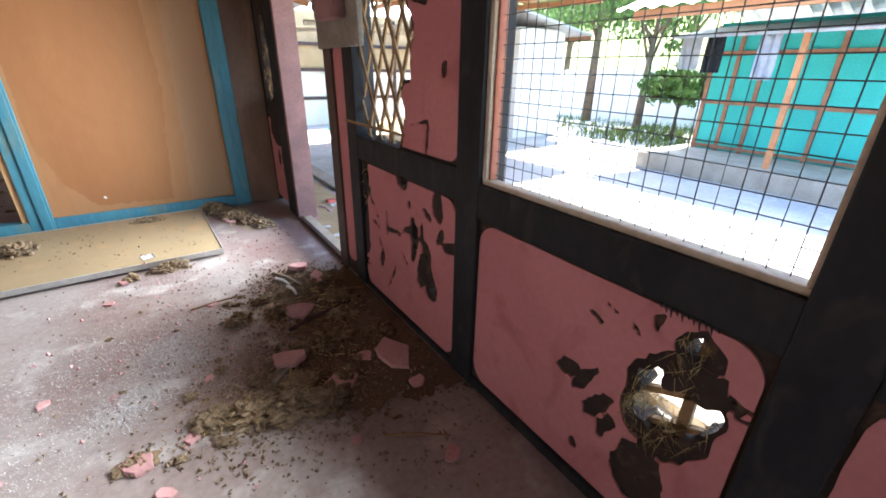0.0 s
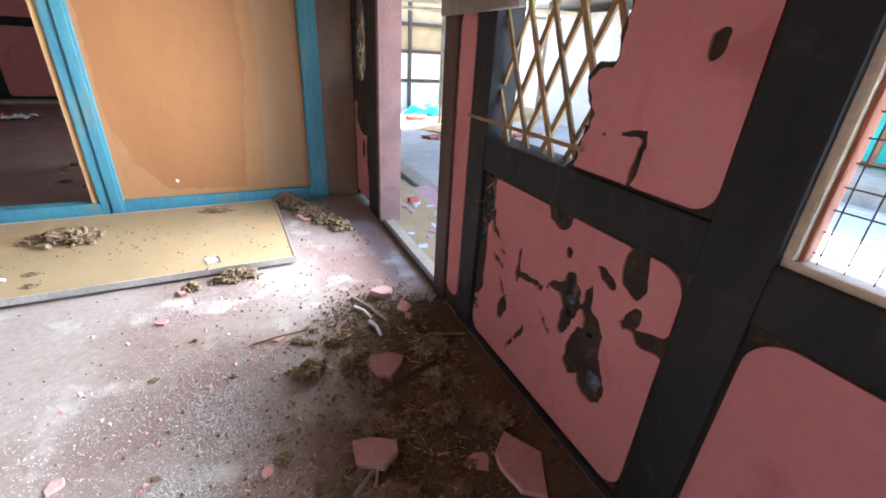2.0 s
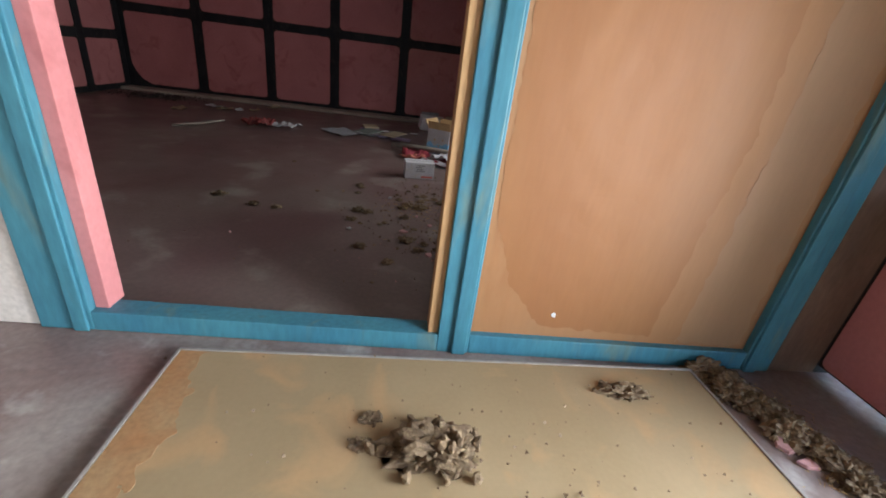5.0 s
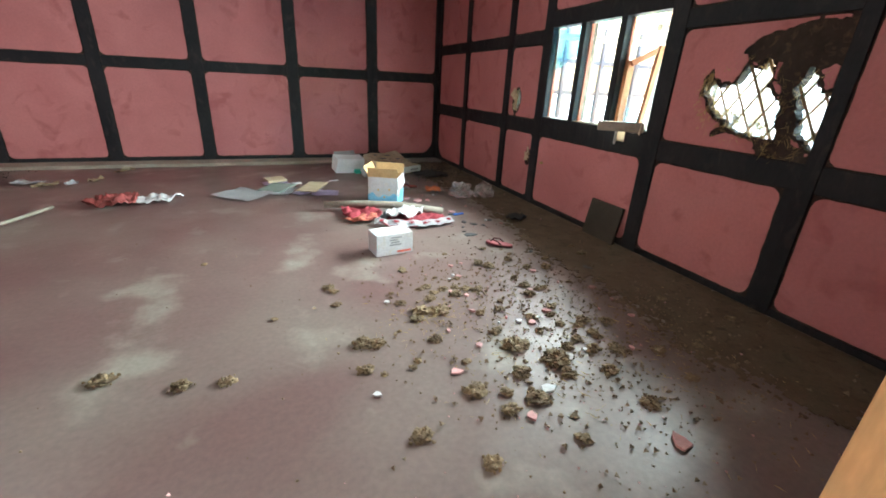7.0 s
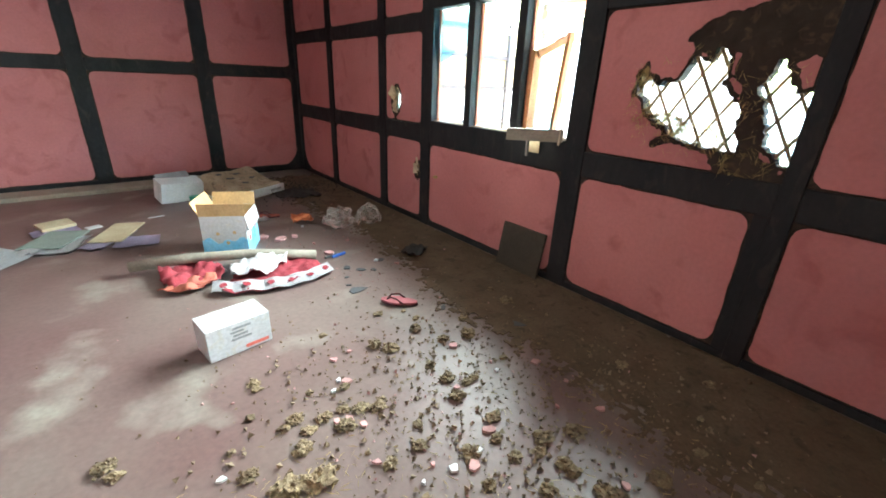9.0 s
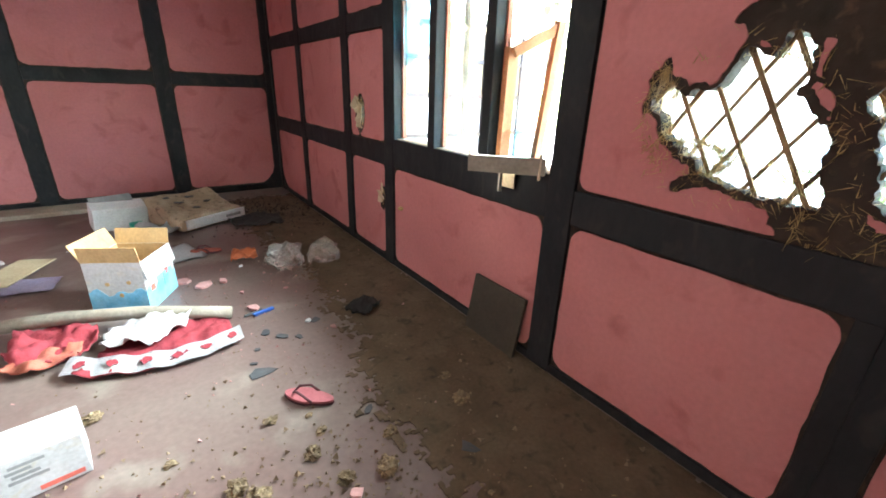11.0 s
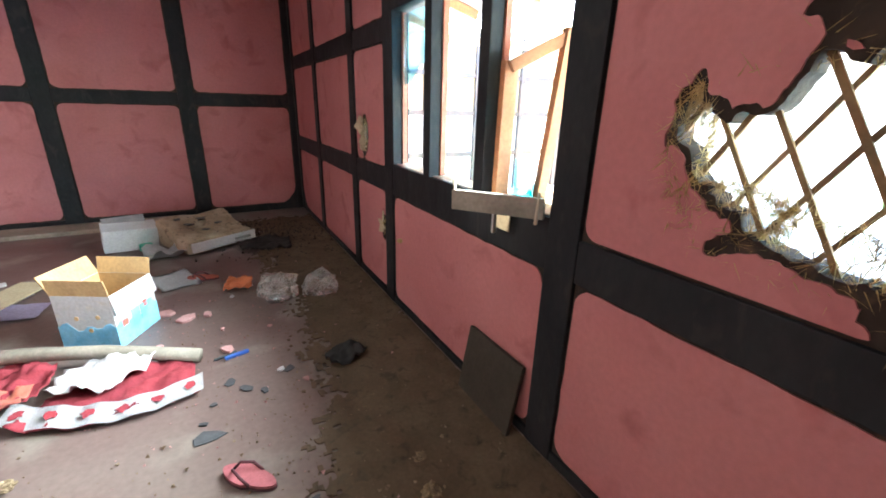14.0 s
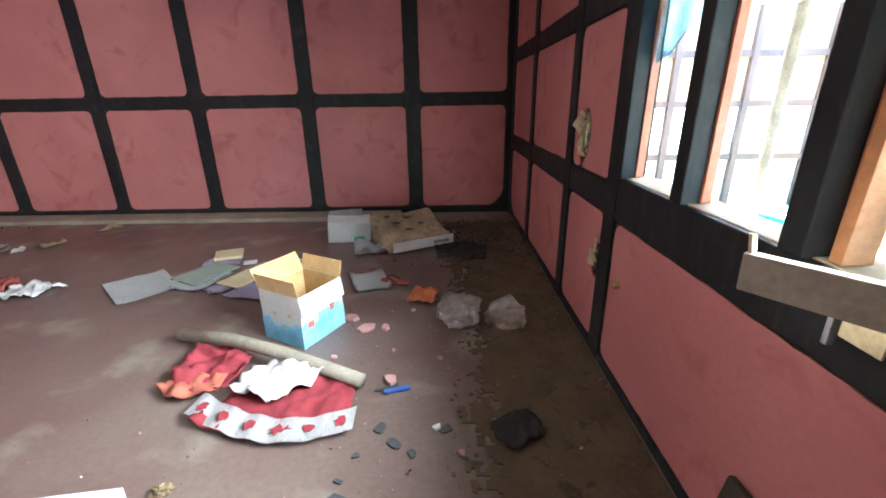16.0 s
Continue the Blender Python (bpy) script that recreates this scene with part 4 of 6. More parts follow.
def tree(x, y, h, spread, seed, clumps=26):
    rnd = random.Random(seed)
    t = thing("tree", "leafy green tree beyond the yard", "tree", pose(x, y, -0.36), "trees")
    bm = bmesh.new()
    top = Vector((0.2, 0.1, h * 0.62))
    tube(bm, [(0, 0, 0), (0.06, 0.02, h * 0.3), top], 0.16 * h / 5, 9, 0.55)
    tips = []
    for k in range(7):
        a = k * 2.4 + rnd.random()
        tip = top + Vector((math.cos(a) * spread * 0.6, math.sin(a) * spread * 0.6, h * rnd.uniform(0.05, 0.3)))
        tube(bm, [top - Vector((0, 0, h * 0.2 * rnd.random())), (top + tip) / 2 + Vector((0, 0, 0.15)), tip], 0.06 * h / 5, 6, 0.4)
        tips.append(tip)
    part("trunk", bm, BARK, t, smooth=True)
    bm = bmesh.new()
    for k in range(clumps):
        c = tips[k % 7] + Vector((rnd.gauss(0, spread * 0.28), rnd.gauss(0, spread * 0.28), rnd.gauss(0, h * 0.09)))
        for _ in range(70):
            d = Vector((rnd.gauss(0, 1), rnd.gauss(0, 1), rnd.gauss(0, 0.8))) * spread * 0.14
            p, q = c + d, Euler((rnd.uniform(0, 6), rnd.uniform(0, 6), rnd.uniform(0, 6))).to_matrix()
            s = rnd.uniform(0.06, 0.13)
            vs = [bm.verts.new(p + q @ Vector(v) * s) for v in ((-1, 0, 0), (0, -0.45, 0.1), (1, 0, 0), (0, 0.45, 0.1))]
            bm.faces.new(vs)
    part("crown", bm, LEAF, t)
    return t


tree(15.5, 9.5, 6.0, 2.4, 1, 60)
tree(18.5, 5.5, 6.5, 2.6, 2, 60)
tree(20.0, 1.0, 6.5, 2.6, 5, 50)
tree(11.2, 1.6, 1.7, 0.95, 3, 44)
tree(13.2, 6.2, 6.2, 2.6, 6, 70)
tree(12.6, 3.6, 4.6, 1.6, 7, 40)
tree(16.5, -2.0, 5.5, 2.0, 4, 40)
bm = bmesh.new()
g = {}
for i in range(41):
    for j in range(61):
        x, y = 15 + i * 4.0, -100 + j * 4.0
        g[i, j] = bm.verts.new((x, y, -0.40 + 0.30 * max(0, x - 18) + 1.5 * noise.noise(Vector((x * 0.08, y * 0.08, 0))) * min(1, max(0, x - 16) / 10)))
for i in range(40):
    for j in range(60):
        bm.faces.new((g[i, j], g[i + 1, j], g[i + 1, j + 1], g[i, j + 1]))
solo("hillside", bm, GRASS, "grassy green hillside behind the lane", "hill", kind="structure", smooth=True)
bm = bmesh.new()
rnd = random.Random(9)
for k in range(2600):
    x, y = rnd.uniform(9.3, 14.0), rnd.uniform(0.6, 3.8)
    if rnd.random() < 0.5:
        x, y = rnd.uniform(10.0, 14), rnd.uniform(0.2, 12)
    h, a = rnd.uniform(0.08, 0.30), rnd.uniform(0, 6.28)
    vs = [bm.verts.new((x + 0.02 * math.cos(a), y + 0.02 * math.sin(a), -0.36)), bm.verts.new((x - 0.02 * math.cos(a), y - 0.02 * math.sin(a), -0.36)), bm.verts.new((x + rnd.uniform(-0.1, 0.1), y + rnd.uniform(-0.1, 0.1), -0.36 + h))]
    bm.faces.new(vs)
solo("grass", bm, GRASS, "rough grass along the lane", "grass", kind="stuff")
# ---- helpers for loose things ----


def cloth(name, outline, material, label, category, h, seed, z=0.01, step=0.02, fold=9.0, group=""):
    """A crumpled cloth lying within an outline on the floor."""
    xs, ys = [p[0] for p in outline], [p[1] for p in outline]
    cx, cy = sum(xs) / len(xs), sum(ys) / len(ys)

    def flat(u, d, w):
        return Vector((u - cx, w - cy, d))

    bm = sheet(flat, min(xs), max(xs), min(ys), max(ys), 0.0, 0.006, lambda u, w: -outside_hole(u, w, ("p", outline), 0.010), step)
    for v in bm.verts:
        p = Vector((v.co.x * fold, v.co.y * fold, seed))
        w = abs(noise.noise(p)) + 0.5 * abs(noise.noise(p * 2.3)) + 0.25 * noise.noise(p * 5)
        v.co.z += h * max(0.0, w)
    return solo(name, bm, material, label, category, pose(cx, cy, z), group, smooth=True)


def shard(r, thick, seed, sides=6, long=1.0):
    """A flat broken flake with its own uneven outline."""
    rnd = random.Random(seed)
    bm = bmesh.new()
    pts = []
    for k in range(sides):
        a = 2 * math.pi * (k + rnd.uniform(-0.3, 0.3)) / sides
        q = r * rnd.uniform(0.55, 1.15)
        pts.append((math.cos(a) * q * long, math.sin(a) * q))
    top = [bm.verts.new((x * 0.94, y * 0.94, thick)) for x, y in pts]
    mid = [bm.verts.new((x, y, thick * 0.6)) for x, y in pts]
    low = [bm.verts.new((x * 0.97, y * 0.97, 0)) for x, y in pts]
    bm.faces.new(top), bm.faces.new(low[::-1])
    for a, b in ((mid, top), (low, mid)):
        for k in range(sides):
            bm.faces.new((a[k], a[(k + 1) % sides], b[(k + 1) % sides], b[k]))
    return bm


def paper_sheet(name, x, y, w, l, turn, material, label, seed, z=0.004, curl=0.02, category="paper", group=""):
    bm = bmesh.new()
    n = 8
    g = [[None] * (n + 1) for _ in range(n + 1)]
    for i in range(n + 1):
        for j in range(n + 1):
            u, v = i / n - 0.5, j / n - 0.5
            e = max(abs(u), abs(v)) * 2
            zz = curl * (0.5 + noise.noise(Vector((u * 3, v * 3, seed)))) * e ** 3 + 0.006 * abs(noise.noise(Vector((u * 6, v * 6, seed + 4))))
            g[i][j] = bm.verts.new((u * w, v * l, max(0.0, zz)))
    for i in range(n):
        for j in range(n):
            bm.faces.new((g[i][j], g[i + 1][j], g[i + 1][j + 1], g[i][j + 1]))
    bmesh.ops.solidify(bm, geom=bm.faces[:], thickness=0.0015)
    return solo(name, bm, material, label, category, pose(x, y, z, 0, 0, turn), group, smooth=True)


part("paper_scrap", shard(0.012, 0.003, 88, 5, 1.8), PAPER, front, "torn white paper stuck to the plywood").matrix_local = pose(-1.55, 0.018, 0.24, 90, 60, 0)
# ---- porch: the fallen board ----
bd = thing("fallen_board", "fallen ochre door board with metal edging lying on rubble", "board", Matrix.Translation((-2.02, -0.77, 0.012)) @ Matrix.Rotation(radians(1.6), 4, "Z") @ Matrix.Rotation(radians(-0.6), 4, "X"))
part("panel", one_box(-1.225, 1.225, -0.64, 0.64, 0.0, 0.032, 0.003), BOARD, bd)
for x0, x1, y0, y1 in ((-1.235, 1.235, -0.652, -0.64), (-1.235, 1.235, 0.64, 0.652), (-1.237, -1.225, -0.64, 0.64), (1.225, 1.237, -0.64, 0.64)):
    part("edging", one_box(x0, x1, y0, y1, -0.004, 0.037, 0.002), ALU, bd, "dull aluminium edging")
part("stain", sheet(lambda u, d, w: Vector((u, w, d)), -1.222, -0.92, -0.635, 0.635, 0.0316, 0.0336, lambda u, w: -1.09 + 0.07 * noise.noise(Vector((w * 2.5, 1.0, 0))) + 0.05 * noise.noise(Vector((u * 22, w * 22, 3.0))) - u, 0.016), RUSTEDGE, bd, "rust-brown stained edge")
BT = 0.05


def clod(x, y, z, rx, ry, rz, seed, label, group, material=CLOD, knobs=7):
    """A broken lump of mud and straw built of many knobs."""
    rnd = random.Random(seed)
    bm = bmesh.new()
    bmesh.ops.create_icosphere(bm, subdivisions=4 if rx > 0.07 else 3 if rx > 0.03 else 2, radius=1.0)
    o = Vector((seed * 1.7, seed * 0.9, seed * 0.31))
    for v in bm.verts:
        k = 0.88 + 0.50 * noise.noise(v.co * 1.3 + o) + 0.45 * noise.noise(v.co * 2.9 + o) + 0.34 * noise.noise(v.co * 6.5 + o) + 0.20 * noise.noise(v.co * 14 + o)
        v.co = Vector((v.co.x * rx * k, v.co.y * ry * k, max(0.0, (v.co.z * k + 0.25) * rz * 0.75)))
    lumped = solo("mud_clod", bm, material, label, "clod", pose(x, y, z), group)
    if rx > 0.04:
        bm = bmesh.new()
        for n in range(knobs * 3):
            a, far = rnd.uniform(0, 6.28), rnd.uniform(0.2, 1.35)
            size = min(rx, ry) * rnd.uniform(0.10, 0.30)
            c = Vector((math.cos(a) * rx * far, math.sin(a) * ry * far, size * 0.4 + max(0.0, rz * 0.75 * (1.0 - far * far))))
            q = Euler((rnd.uniform(0, 6), rnd.uniform(0, 6), rnd.uniform(0, 6))).to_matrix()
            for v in bmesh.ops.create_icosphere(bm, subdivisions=1, radius=1.0)["verts"]:
                k = 1 + 0.6 * noise.noise(v.co * 2.1 + o + Vector((n, 0, 0)))
                v.co = c + q @ Vector((v.co.x * size * k, v.co.y * size * 0.75 * k, v.co.z * size * 0.6 * k))
                v.co.z = max(0.0, v.co.z)
        tagged(part("crumb_layer", bm, material, lumped), kind="stuff")
    return lumped


clod(-2.16, -0.64, BT - 0.004, 0.17, 0.11, 0.085, 1, "crumbling lump of straw mud on the fallen board", "mud clods", knobs=16)
clod(-1.26, -0.28, BT - 0.010, 0.11, 0.05, 0.04, 2, "flat lump of straw mud on the fallen board", "mud clods", knobs=10)
clod(-1.14, -1.47, 0.0, 0.13, 0.06, 0.06, 3, "lump of straw mud at the edge of the fallen board", "mud clods", knobs=12)
clod(-1.38, -1.54, 0.0, 0.05, 0.04, 0.06, 4, "small mud lump with pink plaster on the porch floor", "mud clods")
for k, (x, y) in enumerate(((-2.22, -1.14), (-2.18, -1.30), (-2.40, -0.50), (-2.42, -0.62))):
    clod(x, y, BT - 0.008, 0.045, 0.035, 0.02, 11 + k, "small crumb of mud on the fallen board", "mud clods", knobs=4)
paper_sheet("paper_tag", -1.27, -1.27, 0.08, 0.11, 15, PAPER, "torn white paper tag on the fallen board", 3, BT, 0.01)
strip = tube(bmesh.new(), [(-0.09, -0.03, 0.012), (-0.05, 0.02, 0.03), (0.02, 0.02, 0.035), (0.08, 0.06, 0.02), (0.11, 0.05, 0.012)], 0.008, 8)
solo("bent_strip", strip, PAPER, "curled white plastic strip on the fallen board", "strip", pose(-2.42, -1.25, BT), smooth=True)

# rubble in the corner and at the wall's foot: crumbs as one mass, lumps singly
rnd = random.Random(21)


def crumbs(name, blobs, n, label, material=CRUMB, smin=0.003, smax=0.014):
    bm_verts, faces = [], []
    tet = [Vector(v) for v in ((1, 0, -0.5), (-0.6, 0.9, -0.5), (-0.6, -0.9, -0.5), (0.1, 0.1, 0.9))]
    for _ in range(n):
        cx, cy, sx, sy, turn = rnd.choice(blobs)
        u, v = rnd.gauss(0, sx), rnd.gauss(0, sy)
        c, s = math.cos(radians(turn)), math.sin(radians(turn))
        x, y = cx + u * c - v * s, cy + u * s + v * c
        if x > -0.02 or y > ROOM_Y - 0.4 or (-0.1 < y < 0.12):
            continue
        r = rnd.uniform(smin, smax) * rnd.uniform(0.4, 1)
        q = Euler((rnd.uniform(0, 6), rnd.uniform(0, 6), rnd.uniform(0, 6))).to_matrix()
        b = len(bm_verts)
        on_board = -3.24 < x < -0.80 and -1.40 < y < -0.13
        for t in tet:
            p = q @ (t * r)
            bm_verts.append((x + p.x, y + p.y, max(0, p.z + r * 0.4) + (BT if on_board else 0)))
        faces += [(b, b + 1, b + 2), (b, b + 1, b + 3), (b + 1, b + 2, b + 3), (b + 2, b, b + 3)]
    me = bpy.data.meshes.new(name)
    me.from_pydata(bm_verts, [], faces)
    me.materials.append(material)
    return tagged(new(name, me), label, "rubble", kind="stuff")


crumbs("rubble_crumbs", [(-0.45, -2.4, 0.2, 0.25, 0), (-0.65, -3.0, 0.25, 0.3, 0), (-0.75, -3.3, 0.22, 0.15, 0), (-0.35, -3.2, 0.2, 0.4, 0), (-0.5, -0.4, 0.05, 0.28, 20), (-0.4, -2.15, 0.15, 0.12, 0)], 9500, "crumbled mud and straw at the foot of the porch wall")
crumbs("rubble_crumbs", [(-1.2, -2.3, 0.5, 0.7, 0), (-0.9, -1.6, 0.5, 0.4, 0), (-2.0, -0.7, 0.6, 0.3, 0), (-1.4, -3.2, 0.4, 0.5, 0)], 900, "scattered crumbs over the porch floor", smax=0.012)
crumbs("rubble_crumbs", [(-1.80, 1.60, 0.45, 0.5, 0), (-1.50, 2.00, 0.4, 0.4, 0), (-1.40, 1.20, 0.4, 0.4, 0), (-1.70, 2.40, 0.5, 0.4, 0), (-0.80, 1.60, 0.35, 0.7, 0)], 2600, "crumbled mud scattered over the room floor", smax=0.019)
crumbs("rubble_crumbs", [(-1.3, 3.6, 0.6, 0.8, 0), (-2.6, 3.0, 1.2, 1.5, 0), (-0.6, 3.8, 0.3, 1.0, 0), (-1.2, 4.8, 0.5, 0.5, 0)], 900, "fine crumbs over the room floor", smax=0.01)
crumbs("plaster_dust", [(-1.8, 1.6, 0.5, 0.6, 0), (-0.6, -2.8, 0.35, 0.6, 0), (-1.3, 4.2, 0.5, 0.6, 0)], 700, "pink crumbs of plaster", CHIP, 0.003, 0.013)


def straw_litter(blobs, n, label, seed):
    """Loose straws and fibres lying about."""
    r2 = random.Random(seed)
    vs, fs = [], []
    for _ in range(n):
        cx, cy, sx, sy, top = r2.choice(blobs)
        x, y = r2.gauss(cx, sx), r2.gauss(cy, sy)
        z = top * r2.random() * math.exp(-((x - cx) / (sx + 0.01)) ** 2 - ((y - cy) / (sy + 0.01)) ** 2)
        if x > -0.03:
            continue
        a, ln, w = r2.uniform(0, 6.28), r2.uniform(0.015, 0.07), r2.uniform(0.0008, 0.002)
        dx, dy, dz = math.cos(a) * ln / 2, math.sin(a) * ln / 2, r2.uniform(-0.2, 0.25) * ln
        b = len(vs)
        vs += [(x - dx, y - dy, z + 0.002), (x + dx, y + dy, max(0.002, z + dz)), (x - dy / ln * w * 2, y + dx / ln * w * 2, z + 0.004), (x, y, z + 0.004 + w)]
        fs += [(b, b + 1, b + 2), (b, b + 1, b + 3), (b + 1, b + 2, b + 3), (b + 2, b, b + 3)]
    me = bpy.data.meshes.new("straw_litter")
    me.from_pydata(vs, [], fs)
    me.materials.append(STRAW)
    return tagged(new("straw_litter", me), label, "straw", kind="stuff")


straw_litter([(-0.75, -3.32, 0.16, 0.10, 0.07), (-1.0, -3.25, 0.10, 0.08, 0.05), (-0.6, -2.5, 0.15, 0.12, 0.05), (-0.3, -2.5, 0.12, 0.2, 0.05), (-0.5, -0.45, 0.08, 0.22, 0.06), (-0.6, -3.0, 0.2, 0.15, 0.03)], 1500, "dry straw fibres in the porch rubble", 41)
straw_litter([(-1.9, 1.5, 0.35, 0.4, 0.0), (-2.3, 2.0, 0.15, 0.12, 0.02), (-1.1, 1.4, 0.3, 0.4, 0.0)], 500, "dry straw fibres on the room floor", 42)
# black crumbs that darken the floor in two room corners
crumbs("ash_patch", [(-7.2, 7.0, 0.35, 0.2, 0), (-0.6, 6.6, 0.3, 0.4, 0)], 2500, "black crumbs on the floor in the room corners", BLACKCRUMB, 0.004, 0.02)


def dirt_layer(outline, label, ragged):
    """Trodden mud dust with wall-foot shade put into its colour, a few millimetres thick, with a frayed rim."""
    xs, ys = [p[0] for p in outline], [p[1] for p in outline]

    def keep(u, w):
        fray = ragged * (0.7 * noise.noise(Vector((u * 4, w * 4, 4.0))) + 0.9 * noise.noise(Vector((u * 13, w * 13, 6.0))) + 0.8 * noise.noise(Vector((u * 31, w * 31, 8.0))))
        return -outside_hole(u, w, ("p", outline), 0.0) + fray

    bm = sheet(lambda u, d, w: Vector((u, w, d)), min(xs) - ragged, -0.02, min(ys) - ragged, max(ys) + ragged, 0.0, 0.0045, keep, 0.02)
    return tagged(solo("dirt_layer", bm, MUDSHADE, label, "dirt"), kind="stuff")


# mud strip by the room wall, darkened to paint the shade below the sill
dirt_layer([(0.1, 0.35), (-0.75, 0.5), (-0.95, 1.2), (-0.85, 2.0), (-0.95, 2.8), (-0.75, 3.6), (-0.7, 4.6), (-0.85, 5.4), (-0.75, 6.4), (-0.9, 7.3), (0.1, 7.3)], "brown mud dust along the wall foot, darkened with painted shade", 0.16)
# the porch floor is clean here: this layer only paints the wall's shade
dirt_layer([(0.1, -3.65), (-0.5, -3.55), (-0.85, -3.30), (-0.6, -2.85), (-0.65, -2.45), (-0.4, -2.10), (0.1, -2.10)], "dark brown layer painting the wall's shade on the porch floor", 0.13)
crumbs("rubble_crumbs", [(-0.9, 1.2, 0.12, 0.5, 0), (-0.9, 2.2, 0.12, 0.5, 0), (-0.8, 3.4, 0.12, 0.6, 0), (-0.75, 4.8, 0.12, 0.6, 0)], 1200, "mud crumbs at the rim of the dark floor layer", CRUMB, 0.002, 0.008)
# long ridge of mud and straw in the porch corner
for k in range(11):
    t = k / 10
    clod(-0.70 + 0.34 * t + 0.03 * math.sin(k * 2.2), 0.0 - 0.05 - 0.80 * t, 0.0, 0.10 - 0.02 * t, 0.085, 0.085 * (1 - 0.4 * t), 30 + k, "dark straw mud fallen in the porch corner", "corner rubble", knobs=9)
# heap on the porch floor
for k, (x, y, s) in enumerate(((-0.76, -3.36, 1.0), (-0.60, -3.40, 0.9), (-0.92, -3.30, 0.8), (-1.07, -3.25, 0.75), (-0.68, -3.22, 0.8), (-0.50, -3.30, 0.7), (-0.84, -2.50, 0.7), (-0.62, -2.52, 0.7), (-0.24, -2.56, 0.9), (-0.22, -2.30, 0.8), (-0.30, -2.75, 0.8), (-0.66, -2.32, 0.6), (-0.55, -2.95, 0.8), (-0.38, -2.95, 0.7), (-0.20, -3.05, 0.8), (-0.85, -3.10, 0.5), (-1.33, -3.33, 0.6))):
    clod(x, y, 0.0, 0.105 * s, 0.085 * s, 0.075 * s, 50 + k, "crumbling straw mud heap on the porch floor", "porch rubble", knobs=11)
for k in range(26):
    a = random.Random(400 + k)
    clod(a.gauss(-0.55, 0.3) if k % 2 else a.uniform(-1.5, -0.3), a.uniform(-3.4, -2.0), 0.0, *(lambda s: (0.03 * s, 0.025 * s, 0.022 * s))(a.uniform(0.5, 1.2)), 420 + k, "small mud crumb on the porch floor", "porch rubble", knobs=3)
# pink flakes of plaster
FLAKES = ((-0.34, -1.97, 0.075, 0.03), (-0.52, -3.33, 0.07, 0.02), (-0.22, -3.25, 0.11, 0.02), (-0.68, -3.02, 0.10, 0.025), (-0.35, -3.19, 0.045, 0.015), (-0.27, -2.14, 0.05, 0.015), (-0.27, -2.26, 0.05, 0.015),
          (-0.51, -2.58, 0.08, 0.02), (-0.30, -3.93, 0.04, 0.015), (-0.60, -3.67, 0.03, 0.012), (-1.33, -3.34, 0.05, 0.03), (-1.25, -3.52, 0.03, 0.015), (-1.15, -3.30, 0.03, 0.015), (-1.68, -2.74, 0.03, 0.012),
          (-1.42, -1.56, 0.035, 0.02), (-1.49, -1.85, 0.025, 0.012), (-1.76, -3.15, 0.03, 0.012), (-0.22, -3.51, 0.045, 0.015), (-0.62, -0.50, 0.05, 0.02), (-0.60, -0.60, 0.035, 0.015), (-0.95, -2.2, 0.03, 0.01), (-1.05, -2.95, 0.028, 0.01))
for k, (x, y, r, th) in enumerate(FLAKES):
    solo("plaster_flake", shard(r, th, 70 + k, 6 + k % 3, 1.25), CHIP, "broken flake of pink wall plaster on the porch floor", "plaster", pose(x, y, 0.012 if r > 0.06 else 0.0, 6 * math.sin(k), 8 * math.cos(k * 2) if r > 0.06 else 0, k * 47), "porch plaster flakes")
# sticks and splinters
for k, (a, b, r, mt) in enumerate((((-0.52, -1.95), (-0.40, -2.25), 0.010, GREYWOOD), ((-0.53, -2.05), (-0.47, -2.19), 0.010, PAPER), ((-0.49, -2.22), (-0.47, -2.36), 0.012, PAPER), ((-1.07, -2.20), (-0.80, -2.17), 0.006, BAMBOO), ((-0.30, -2.45), (-0.05, -2.50), 0.012, BAMBOO), ((-0.62, -2.75), (-0.20, -2.62), 0.012, DARKBROWN), ((-0.80, -3.15), (-0.55, -2.95), 0.009, GREYWOOD), ((-0.49, -3.71), (-0.26, -3.86), 0.006, BAMBOO), ((-0.75, -3.20), (-0.68, -3.02), 0.006, STRAW))):
    bm = tube(bmesh.new(), [(*a, r), ((a[0] + b[0]) / 2 + 0.008, (a[1] + b[1]) / 2, r * 1.8), (*b, r)], r, 6, 0.7)
    solo("splinter", bm, mt, "splintered stick among the porch rubble", "stick", group="splinters")
# meter board on the post
sw = thing("meter_board", "grey wooden meter board with a pink painted box", "board", pose(-0.02, -2.33, 1.50))
part("backboard", one_box(-0.03, 0.0, -0.33, 0.32, 0.0, 0.62, 0.006), GREYWOOD, sw)
part("box", one_box(-0.11, -0.03, -0.20, 0.12, 0.13, 0.5, 0.03), MAUVE, sw)
part("switch", one_box(-0.07, -0.03, 0.17, 0.26, 0.2, 0.34, 0.01), DARKBROWN, sw)

